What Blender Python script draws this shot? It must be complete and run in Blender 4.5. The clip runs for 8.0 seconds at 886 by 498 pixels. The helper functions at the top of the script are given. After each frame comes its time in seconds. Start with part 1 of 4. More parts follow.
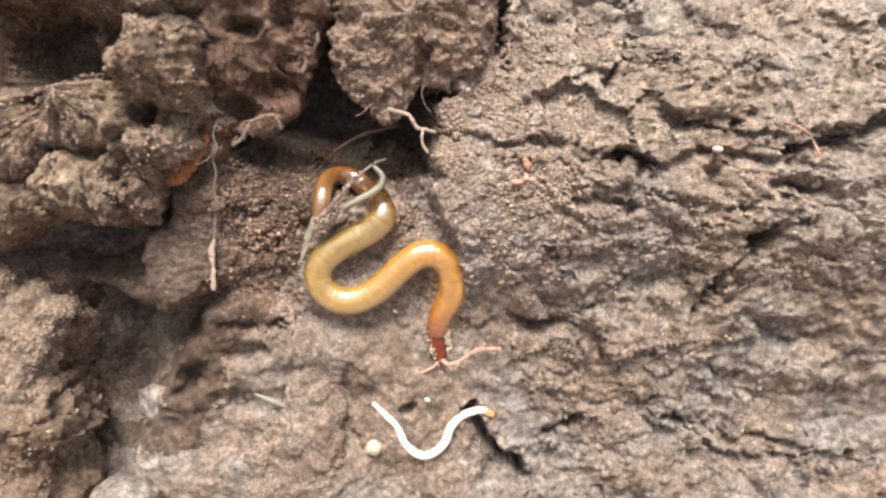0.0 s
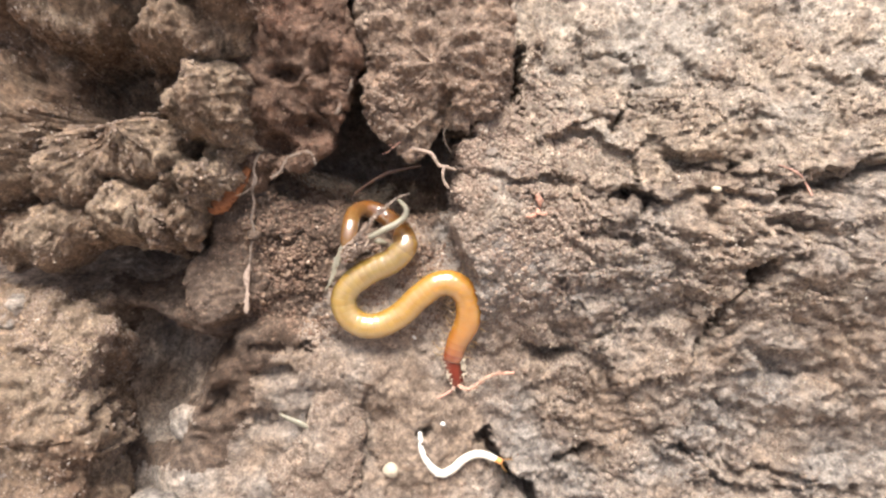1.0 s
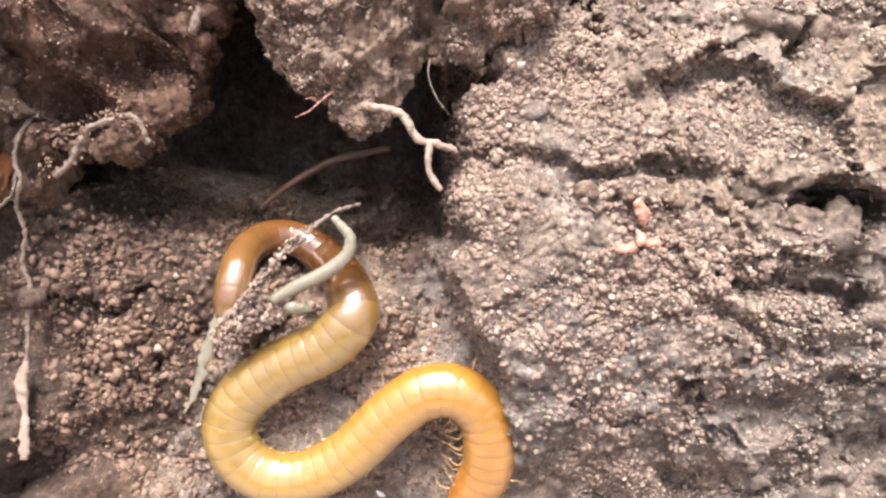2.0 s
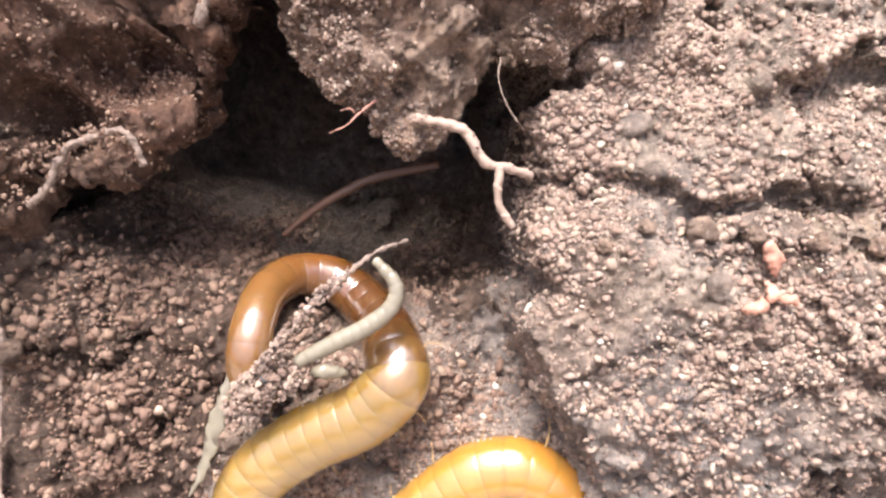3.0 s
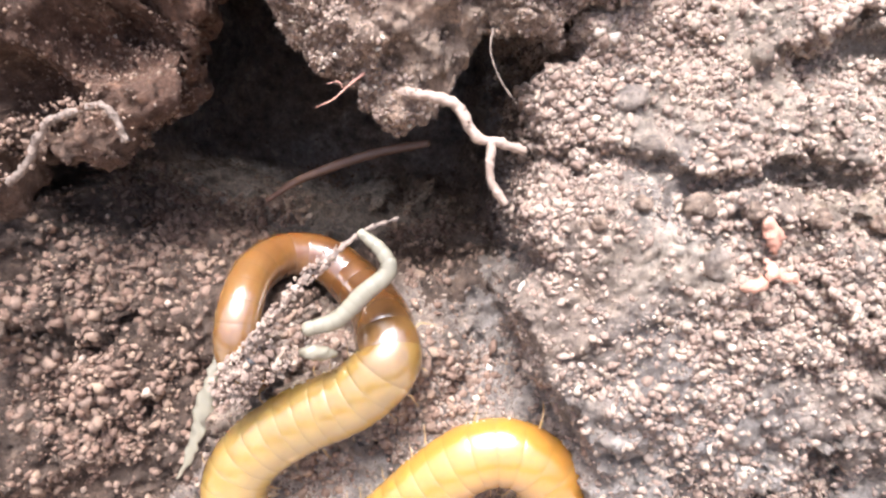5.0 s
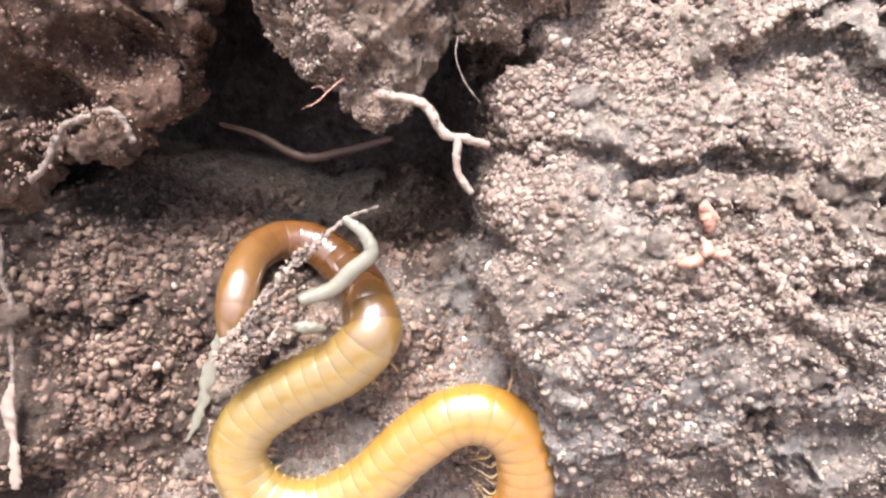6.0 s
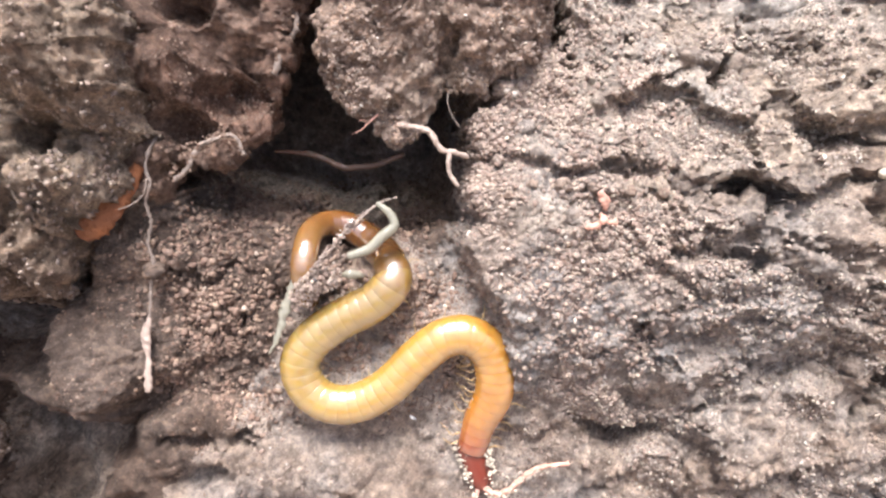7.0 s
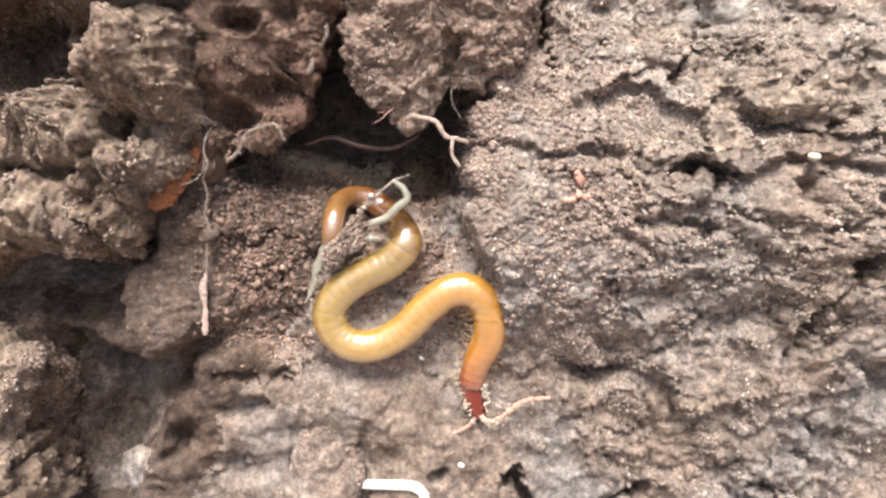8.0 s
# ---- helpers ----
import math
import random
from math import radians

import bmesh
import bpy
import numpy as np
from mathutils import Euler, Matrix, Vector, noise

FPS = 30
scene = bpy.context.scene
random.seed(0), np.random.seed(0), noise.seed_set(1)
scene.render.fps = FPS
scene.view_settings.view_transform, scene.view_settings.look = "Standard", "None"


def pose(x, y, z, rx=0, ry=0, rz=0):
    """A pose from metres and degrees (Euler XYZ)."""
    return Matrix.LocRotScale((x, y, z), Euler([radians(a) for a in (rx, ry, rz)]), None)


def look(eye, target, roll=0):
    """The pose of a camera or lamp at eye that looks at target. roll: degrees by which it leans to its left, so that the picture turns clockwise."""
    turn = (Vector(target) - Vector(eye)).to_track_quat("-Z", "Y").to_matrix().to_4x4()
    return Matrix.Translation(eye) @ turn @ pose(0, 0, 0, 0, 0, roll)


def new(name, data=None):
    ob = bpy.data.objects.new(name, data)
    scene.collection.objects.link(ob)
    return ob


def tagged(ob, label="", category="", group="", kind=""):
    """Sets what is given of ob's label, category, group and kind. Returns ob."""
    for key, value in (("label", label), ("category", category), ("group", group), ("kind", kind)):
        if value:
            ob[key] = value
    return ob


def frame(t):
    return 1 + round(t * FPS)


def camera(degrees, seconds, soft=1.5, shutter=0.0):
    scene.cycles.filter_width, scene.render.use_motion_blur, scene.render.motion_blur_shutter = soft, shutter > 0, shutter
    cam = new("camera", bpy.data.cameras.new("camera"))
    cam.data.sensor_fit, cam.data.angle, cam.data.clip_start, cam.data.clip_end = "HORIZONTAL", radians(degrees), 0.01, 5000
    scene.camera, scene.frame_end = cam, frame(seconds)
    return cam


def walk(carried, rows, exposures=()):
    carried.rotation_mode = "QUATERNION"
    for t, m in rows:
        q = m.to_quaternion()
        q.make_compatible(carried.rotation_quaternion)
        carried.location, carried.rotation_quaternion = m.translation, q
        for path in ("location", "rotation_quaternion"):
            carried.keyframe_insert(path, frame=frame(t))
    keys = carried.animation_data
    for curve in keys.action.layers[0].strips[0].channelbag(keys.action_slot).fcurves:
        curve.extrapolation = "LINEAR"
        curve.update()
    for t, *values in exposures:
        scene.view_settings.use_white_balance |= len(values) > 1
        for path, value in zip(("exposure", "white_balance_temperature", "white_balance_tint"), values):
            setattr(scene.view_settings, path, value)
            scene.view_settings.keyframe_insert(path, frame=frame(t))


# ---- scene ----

S = 0.01                                   # the numbers below are centimetres
BANK = pose(0, 0, 0.35, -28, 0, 0)         # the soil face leans back; x right, y into the soil, z up along it

# ------------------------------------------------------------------ camera
cam = camera(66.4, 8.0, soft=2.3)
ROWS = [
    (0.0, (-0.314, 0.161, 1.318), (-0.224, 2.128, 0.966), 0.3),
    (0.3, (-0.320, -0.248, 0.982), (-0.251, 1.743, 0.805), 0.6),
    (0.5, (-0.348, -0.346, 1.046), (-0.286, 1.644, 0.859), 0.5),
    (1.0, (-0.381, -0.461, 1.038), (-0.334, 1.530, 0.863), 1.1),
    (1.2, (-0.407, 0.010, 1.054), (-0.333, 2.007, 0.988), 0.4),
    (2.3, (-0.067, 4.663, 1.082), (-0.115, 6.656, 0.926), 0.2),
    (2.5, (-0.125, 4.732, 1.143), (-0.193, 6.726, 1.000), 0.4),
    (3.0, (-0.349, 4.678, 1.211), (-0.409, 6.670, 1.035), 0.4),
    (3.5, (-0.349, 4.659, 1.494), (-0.388, 6.656, 1.400), 0.1),
    (4.0, (-0.385, 4.719, 1.421), (-0.429, 6.714, 1.281), 0.4),
    (4.5, (-0.370, 4.769, 1.287), (-0.407, 6.760, 1.102), 0.3),
    (4.7, (-0.355, 4.784, 1.183), (-0.404, 6.773, 0.986), 0.5),
    (6.0, (-0.175, 4.401, 1.215), (-0.240, 6.382, 0.948), -0.6),
    (6.5, (-0.262, 3.029, 0.839), (-0.250, 5.029, 0.795), -1.0),
    (7.0, (-0.306, 2.534, 0.982), (-0.287, 4.527, 0.827), -0.8),
    (7.5, (-0.335, 2.524, 0.793), (-0.343, 4.518, 0.643), -0.3),
    (8.0, (-0.317, 1.430, 1.054), (-0.311, 3.415, 0.813), -0.7),
]
EXPOSURES = [(0.0, 0.72, 6350, 9), (1.2, 0.90, 6350, 9), (2.5, 1.14, 6200, 17), (3.0, 1.16, 6200, 17), (3.5, 1.49, 5750, 14), (4.7, 1.44, 5750, 13), (6.5, 1.22, 5700, 11), (7.5, 1.12, 5850, 10), (8.0, 0.96, 6000, 10)]
walk(cam, [(t, BANK @ look(Vector(e) * S, Vector(g) * S, r)) for t, e, g, r in ROWS], EXPOSURES)

# ------------------------------------------------------------------ light
TO_SUN = (BANK.to_3x3() @ Vector((-0.06, -0.60, 0.80))).normalized()
world = bpy.data.worlds.new("sky")
scene.world = world
world.use_nodes = True
wn = world.node_tree.nodes
sky = wn.new("ShaderNodeTexSky")
sky.sky_type, sky.sun_disc = "NISHITA", False
sky.air_density, sky.dust_density, sky.ozone_density = 0.8, 8.0, 0.3
sky.sun_elevation = math.asin(max(-1, min(1, TO_SUN.z)))
sky.sun_rotation = math.atan2(TO_SUN.x, TO_SUN.y)
world.node_tree.links.new(sky.outputs[0], wn["Background"].inputs[0])
wn["Background"].inputs[1].default_value = 0.15
sun = new("sun", bpy.data.lights.new("sun", "SUN"))
sun.data.energy, sun.data.angle, sun.data.color = 4.4, radians(26), (1.0, 0.965, 0.92)
sun.matrix_world = look(Vector(TO_SUN), Vector((0, 0, 0)))


# ------------------------------------------------------------------ materials
class Mat:
    """A node material under construction."""

    def __init__(self, name, still=False):
        self.m = bpy.data.materials.new(name)
        self.m.use_nodes = True
        self.n, self.l = self.m.node_tree.nodes, self.m.node_tree.links
        self.b = self.n["Principled BSDF"]
        self.c = self.n.new("ShaderNodeNewGeometry").outputs["Position"] if still else self.n.new("ShaderNodeTexCoord").outputs["Object"]

    def noise(self, scale, detail=4.0, rough=0.55, coord=None):
        t = self.n.new("ShaderNodeTexNoise")
        t.inputs["Scale"].default_value, t.inputs["Detail"].default_value, t.inputs["Roughness"].default_value = scale, detail, rough
        self.l.new(coord or self.c, t.inputs["Vector"])
        return t.outputs["Fac"]

    def ramp(self, fac, *stops):
        r = self.n.new("ShaderNodeValToRGB")
        while len(r.color_ramp.elements) < len(stops):
            r.color_ramp.elements.new(0.5)
        for e, (p, c) in zip(r.color_ramp.elements, stops):
            e.position, e.color = p, (*c, 1) if len(c) == 3 else c
        self.l.new(fac, r.inputs[0])
        return r.outputs[0]

    def mix(self, fac, a, b, how="MIX"):
        x = self.n.new("ShaderNodeMix")
        x.data_type, x.blend_type = "RGBA", how
        for v, s in ((fac, 0), (a, 6), (b, 7)):
            if isinstance(v, (int, float)):
                x.inputs[s].default_value = v
            elif isinstance(v, tuple):
                x.inputs[s].default_value = (*v, 1)
            else:
                self.l.new(v, x.inputs[s])
        return x.outputs[2]

    def bump(self, fac, strength, distance, before=None):
        b = self.n.new("ShaderNodeBump")
        b.inputs["Strength"].default_value, b.inputs["Distance"].default_value = strength, distance
        self.l.new(fac, b.inputs["Height"])
        if before:
            self.l.new(before, b.inputs["Normal"])
        return b.outputs[0]

    def put(self, **kw):
        for k, v in kw.items():
            s = self.b.inputs[k.replace("_", " ")]
            if isinstance(v, (int, float)):
                s.default_value = v
            elif isinstance(v, tuple):
                s.default_value = (*v, 1) if len(v) == 3 and s.type == "RGBA" else v
            else:
                self.l.new(v, s)
        return self.m


def soil_material(name, brown, grey, pale, wet=0.9):
    """Crumbly soil: brown and grey patches, pale mineral specks, fine relief."""
    m = Mat(name, True)
    patch = m.noise(75, 5, 0.6)
    base = m.mix(m.ramp(patch, (0.40, (0, 0, 0)), (0.62, (1, 1, 1))), brown, grey)
    base = m.mix(0.9, base, m.ramp(m.noise(260, 4, 0.6), (0.30, (0.66, 0.63, 0.62)), (0.52, (1.0, 1.0, 1.0)), (0.72, (1.30, 1.29, 1.27))), "MULTIPLY")
    grain = m.ramp(m.noise(900, 6, 0.65), (0.30, (0.36, 0.34, 0.33)), (0.50, (0.95, 0.95, 0.95)), (0.70, (1.75, 1.70, 1.62)))
    base = m.mix(0.85, base, grain, "MULTIPLY")
    speck = m.ramp(m.noise(2100, 3, 0.7), (0.32, (0.45, 0.43, 0.42)), (0.50, (1.0, 1.0, 1.0)), (0.68, (1.7, 1.66, 1.58)))
    base = m.mix(0.5, base, speck, "MULTIPLY")
    base = m.mix(m.ramp(m.noise(2600, 2, 0.5), (0.66, (0, 0, 0)), (0.74, (0.8, 0.8, 0.8))), base, pale)
    n1 = m.bump(m.noise(1500, 8, 0.75), 1.0, 0.0008)
    n2 = m.bump(m.noise(6500, 4, 0.6), 0.35, 0.00008, n1)
    gloss = m.ramp(m.noise(420, 5, 0.6), (0.46, (wet, wet, wet)), (0.66, (wet - 0.25, wet - 0.25, wet - 0.25)))
    return m.put(Base_Color=base, Roughness=gloss, Specular_IOR_Level=0.2, Normal=n2)


BROWN, GREY, PALE = (0.290, 0.218, 0.165), (0.310, 0.272, 0.240), (0.50, 0.41, 0.31)
SOIL = soil_material("crumbly_soil", BROWN, GREY, PALE)
# damp soil, its colour lowered further to carry the shade under the clods
MOIST_SHADE_SOIL = soil_material("moist_shade_brown_soil", (0.116, 0.078, 0.056), (0.146, 0.108, 0.084), (0.26, 0.20, 0.15), 0.75)
DRY_SOIL = soil_material("dry_pale_soil", (0.350, 0.272, 0.205), (0.385, 0.335, 0.285), (0.58, 0.48, 0.36))
DARK_CLOD = soil_material("dark_reddish_soil", (0.135, 0.074, 0.050), (0.200, 0.130, 0.094), (0.32, 0.24, 0.18), 0.8)
CLOD = soil_material("clod_soil", (0.270, 0.188, 0.138), (0.345, 0.262, 0.200), PALE)
WARM = soil_material("pale_brown_soil", (0.190, 0.124, 0.084), (0.300, 0.226, 0.162), PALE)
CLAY = soil_material("grey_clay_soil", (0.285, 0.215, 0.165), (0.295, 0.248, 0.208), (0.5, 0.44, 0.36))


def crumb_material(name="soil_crumb", tint=(1, 1, 1)):
    m = Mat(name, True)
    rnd = m.n.new("ShaderNodeNewGeometry").outputs["Random Per Island"]
    tone = m.ramp(rnd, (0.0, (0.17, 0.116, 0.086)), (0.30, (0.22, 0.155, 0.118)), (0.60, (0.255, 0.196, 0.156)), (0.88, (0.29, 0.222, 0.166)), (0.985, (0.34, 0.268, 0.20)), (0.999, (0.56, 0.49, 0.41)))
    tone = m.mix(0.6, tone, m.ramp(m.noise(2500, 5, 0.6), (0.3, (0.55, 0.55, 0.55)), (0.7, (1.35, 1.3, 1.25))), "MULTIPLY")
    tone = m.mix(1.0, tone, tint, "MULTIPLY")
    rough = m.ramp(rnd, (0.95, (0.92, 0.92, 0.92)), (0.985, (0.6, 0.6, 0.6)))
    return m.put(Base_Color=tone, Roughness=rough, Normal=m.bump(m.noise(5000, 5, 0.65), 0.8, 0.0001))


CRUMB = crumb_material()
PALE_CRUMB = crumb_material("grey_soil_crumb", (1.08, 1.16, 1.20))
# damp, redder crumbs; the tint is also darkened to go with that shade
MOIST_SHADE = crumb_material("moist_shade_crumb", (0.76, 0.67, 0.61))


def plain(name, c1, c2, scale, rough, bump=0.3, depth=0.00008, **kw):
    m = Mat(name)
    f = m.noise(scale, 5, 0.6)
    return m.put(Base_Color=m.mix(f, c1, c2), Roughness=rough, Normal=m.bump(m.noise(scale * 4, 4), bump, depth), **kw)


ROOT = plain("pale_root", (0.19, 0.135, 0.10), (0.40, 0.30, 0.235), 1300, 0.65)
DIRTY_ROOT = plain("soil_coated_root", (0.11, 0.082, 0.063), (0.27, 0.205, 0.16), 1200, 0.85, 0.8, 0.0002)
RED_ROOT = plain("reddish_root", (0.30, 0.13, 0.09), (0.48, 0.28, 0.21), 700, 0.7)
ORANGE = plain("orange_bark", (0.10, 0.034, 0.014), (0.30, 0.105, 0.03), 500, 0.8, 1.0, 0.0004)
PEACH = plain("peach_fragment", (0.36, 0.17, 0.11), (0.50, 0.28, 0.20), 900, 0.6, 0.5, 0.0002)
PEBBLE = plain("pale_pebble", (0.32, 0.26, 0.19), (0.45, 0.38, 0.285), 500, 0.7)
DARK = plain("black_grain", (0.03, 0.028, 0.027), (0.06, 0.055, 0.05), 700, 0.6)
QUARTZ = plain("white_grain", (0.66, 0.63, 0.58), (0.78, 0.76, 0.72), 900, 0.3)


def flesh(name, c1, c2, rough=0.2, sss=0.35, radius=(0.0012, 0.0006, 0.0002), relief=0.12):
    m = Mat(name)
    col = m.mix(m.noise(420, 4, 0.5), c1, c2)
    return m.put(Base_Color=col, Roughness=rough, Subsurface_Weight=sss, Subsurface_Radius=radius, Subsurface_Scale=1.0, Coat_Weight=0.35, Coat_Roughness=0.12,
                 Normal=m.bump(m.noise(1500, 3), relief, 0.00006))


def cuticle():
    """Glossy waxy cuticle whose tint each body ring carries as its object colour."""
    m = Mat("cuticle")
    oc = m.n.new("ShaderNodeObjectInfo").outputs["Color"]
    col = m.mix(0.5, oc, m.ramp(m.noise(500, 5, 0.55), (0.3, (0.72, 0.70, 0.66)), (0.7, (1.12, 1.12, 1.1))), "MULTIPLY")
    return m.put(Base_Color=col, Roughness=0.16, Specular_IOR_Level=1.0, Subsurface_Weight=0.6, Subsurface_Radius=(0.0014, 0.0009, 0.0003), Subsurface_Scale=1.0, Coat_Weight=1.0, Coat_IOR=1.75, Coat_Roughness=0.26,
                 Normal=m.bump(m.noise(1100, 4), 0.30, 0.00006))


CUTICLE = cuticle()
HEAD = flesh("dark_red_cuticle", (0.10, 0.014, 0.008), (0.17, 0.030, 0.013), 0.28, 0.1)
LEG = flesh("pale_leg", (0.36, 0.20, 0.07), (0.50, 0.32, 0.14), 0.35, 0.2)
WHITE = flesh("white_cuticle", (0.62, 0.58, 0.48), (0.74, 0.70, 0.61), 0.25, 0.3, (0.0006, 0.0005, 0.0004))
WHITE_HEAD = flesh("orange_cuticle", (0.50, 0.22, 0.06), (0.60, 0.30, 0.10), 0.35, 0.2)
GLASSY = flesh("bluish_white_cuticle", (0.165, 0.146, 0.102), (0.24, 0.218, 0.16), 0.25, 0.4, (0.0008, 0.0008, 0.0007))
BROWNISH = flesh("brownish_cuticle", (0.075, 0.034, 0.018), (0.11, 0.052, 0.026), 0.6, 0.2)


# ------------------------------------------------------------------ geometry helpers
def data(name, v, faces, mat, smooth=True):
    """A mesh from arrays of points (centimetres) and of three- or four-cornered faces."""
    v, faces = np.asarray(v, float) * S, np.asarray(faces, int)
    me = bpy.data.meshes.new(name)
    k = faces.shape[1]
    me.vertices.add(len(v))
    me.vertices.foreach_set("co", v.ravel())
    me.loops.add(faces.size)
    me.loops.foreach_set("vertex_index", faces.ravel().astype(np.int32))
    me.polygons.add(len(faces))
    me.polygons.foreach_set("loop_start", np.arange(0, faces.size, k, dtype=np.int32))
    me.polygons.foreach_set("loop_total", np.full(len(faces), k, np.int32))
    me.polygons.foreach_set("use_smooth", np.full(len(faces), smooth))
    me.update(calc_edges=True)
    me.materials.append(mat)
    return me


def thing(name, me=None, label="", category="", group="", kind=""):
    ob = new(name, me)
    ob.matrix_basis = BANK
    return tagged(ob, label, category, group, kind)


def part(name, me, parent, label=""):
    ob = new(name, me)
    ob.parent = parent
    return tagged(ob, label)


def step(a, b, x):
    t = np.clip((x - a) / (b - a), 0, 1)
    return t * t * (3 - 2 * t)


def hashed(*k):
    """Even random numbers from whole-number coordinates."""
    h = np.zeros(np.broadcast(*k).shape, np.uint64)
    for i, a in enumerate(k):
        h = (h ^ (np.asarray(a).astype(np.int64).astype(np.uint64) * np.uint64(0x9E3779B97F4A7C15 + 2 * i))) * np.uint64(0xBF58476D1CE4E5B9)
        h ^= h >> np.uint64(29)
    h = h * np.uint64(0x94D049BB133111EB)
    h ^= h >> np.uint64(32)
    return (h & np.uint64(0xFFFFFF)).astype(float) / 0xFFFFFF


def vnoise(p, seed=0):
    """Smooth noise between -1 and 1 at points p (n, 3)."""
    i = np.floor(p)
    f = p - i
    w = f * f * f * (f * (f * 6 - 15) + 10)
    out = 0
    for dx in (0, 1):
        for dy in (0, 1):
            for dz in (0, 1):
                a, b, c = i[:, 0] + dx, i[:, 1] + dy, i[:, 2] + dz
                g = [hashed(a, b, c, np.full(len(p), seed * 7 + k)) * 2 - 1 for k in range(3)]
                d = g[0] * (f[:, 0] - dx) + g[1] * (f[:, 1] - dy) + g[2] * (f[:, 2] - dz)
                out = out + d * (w[:, 0] if dx else 1 - w[:, 0]) * (w[:, 1] if dy else 1 - w[:, 1]) * (w[:, 2] if dz else 1 - w[:, 2])
    return out * 1.3


def fbm(p, size, octaves=4, gain=0.5, seed=0):
    out, a, q = 0, 1.0, np.asarray(p, float) / size
    for o in range(octaves):
        out, a, q = out + a * vnoise(q + 17.3 * o, seed + o), a * gain, q * 2.03
    return out


def crumbs(p, size, seed=0):
    """Rounded cells with sunk joints: 1 at a cell's middle, falling to about 0 at its joints."""
    q = np.asarray(p, float) / size
    i = np.floor(q)
    f1, f2 = np.full(len(q), 9.0), np.full(len(q), 9.0)
    big = np.zeros(len(q))
    for dx in (-1, 0, 1):
        for dy in (-1, 0, 1):
            for dz in (-1, 0, 1):
                c = i + (dx, dy, dz)
                o = [hashed(c[:, 0], c[:, 1], c[:, 2], np.full(len(q), seed * 5 + k)) for k in range(4)]
                d = (c[:, 0] + o[0] - q[:, 0]) ** 2 + (c[:, 1] + o[1] - q[:, 1]) ** 2 + (c[:, 2] + o[2] - q[:, 2]) ** 2
                near = d < f1
                f2 = np.where(near, f1, np.minimum(f2, d))
                big = np.where(near, o[3], big)
                f1 = np.where(near, d, f1)
    return np.clip((np.sqrt(f2) - np.sqrt(f1)) * 1.6, 0, 1) ** 0.6 * (0.35 + 0.65 * big)


def sdf(u, v, poly):
    """Distance inside (plus) or outside (minus) a closed outline."""
    poly = np.asarray(poly, float)
    best, inside = np.full(u.shape, 1e9), np.zeros(u.shape, bool)
    for a, b in zip(poly, np.roll(poly, -1, 0)):
        e = b - a
        t = np.clip(((u - a[0]) * e[0] + (v - a[1]) * e[1]) / (e @ e), 0, 1)
        best = np.minimum(best, (u - a[0] - t * e[0]) ** 2 + (v - a[1] - t * e[1]) ** 2)
        if a[1] != b[1]:
            inside ^= ((a[1] > v) != (b[1] > v)) & (u < (b[0] - a[0]) * (v - a[1]) / (b[1] - a[1]) + a[0])
    return np.where(inside, 1, -1) * np.sqrt(best)


def line_distance(u, v, pts):
    """Distance from a bent line, and how far along it (0 to 1) the nearest point lies."""
    pts = np.asarray(pts, float)
    best, along = np.full(u.shape, 1e9), np.zeros(u.shape)
    for k, (a, b) in enumerate(zip(pts[:-1], pts[1:])):
        e = b - a
        t = np.clip(((u - a[0]) * e[0] + (v - a[1]) * e[1]) / (e @ e), 0, 1)
        d = (u - a[0] - t * e[0]) ** 2 + (v - a[1] - t * e[1]) ** 2
        along = np.where(d < best, (k + t) / (len(pts) - 1), along)
        best = np.minimum(best, d)
    return np.sqrt(best), along


def normals(v, faces):
    a, b, c = v[faces[:, 0]], v[faces[:, 1]], v[faces[:, 2]]
    fn = np.cross(b - a, c - a)
    if faces.shape[1] == 4:
        fn = fn + np.cross(c - a, v[faces[:, 3]] - a)
    out = np.zeros_like(v)
    for k in range(faces.shape[1]):
        np.add.at(out, faces[:, k], fn)
    return out / (np.linalg.norm(out, axis=1)[:, None] + 1e-12)


def grid_faces(nu, nv, wrap=False):
    i, j = np.meshgrid(np.arange(nu if wrap else nu - 1), np.arange(nv - 1), indexing="ij")
    a, b = i * nv + j, ((i + 1) % nu) * nv + j
    return np.stack([a, b, b + 1, a + 1], -1).reshape(-1, 4)


def smooth_path(pts, n):
    """n points evenly spaced along a smooth line through pts."""
    p = np.asarray(pts, float)
    p = np.vstack([2 * p[0] - p[1], p, 2 * p[-1] - p[-2]])
    t = np.linspace(0, 1, 16, endpoint=False)[:, None]
    out = [0.5 * (2 * b + (c - a) * t + (2 * a - 5 * b + 4 * c - d) * t ** 2 + (3 * b - a - 3 * c + d) * t ** 3) for a, b, c, d in zip(p[:-3], p[1:-2], p[2:-1], p[3:])]
    out = np.vstack(out + [p[-2:-1]])
    s = np.r_[0, np.cumsum(np.linalg.norm(np.diff(out, axis=0), axis=1))]
    k = np.linspace(0, s[-1], n)
    return np.stack([np.interp(k, s, out[:, c]) for c in range(3)], 1)


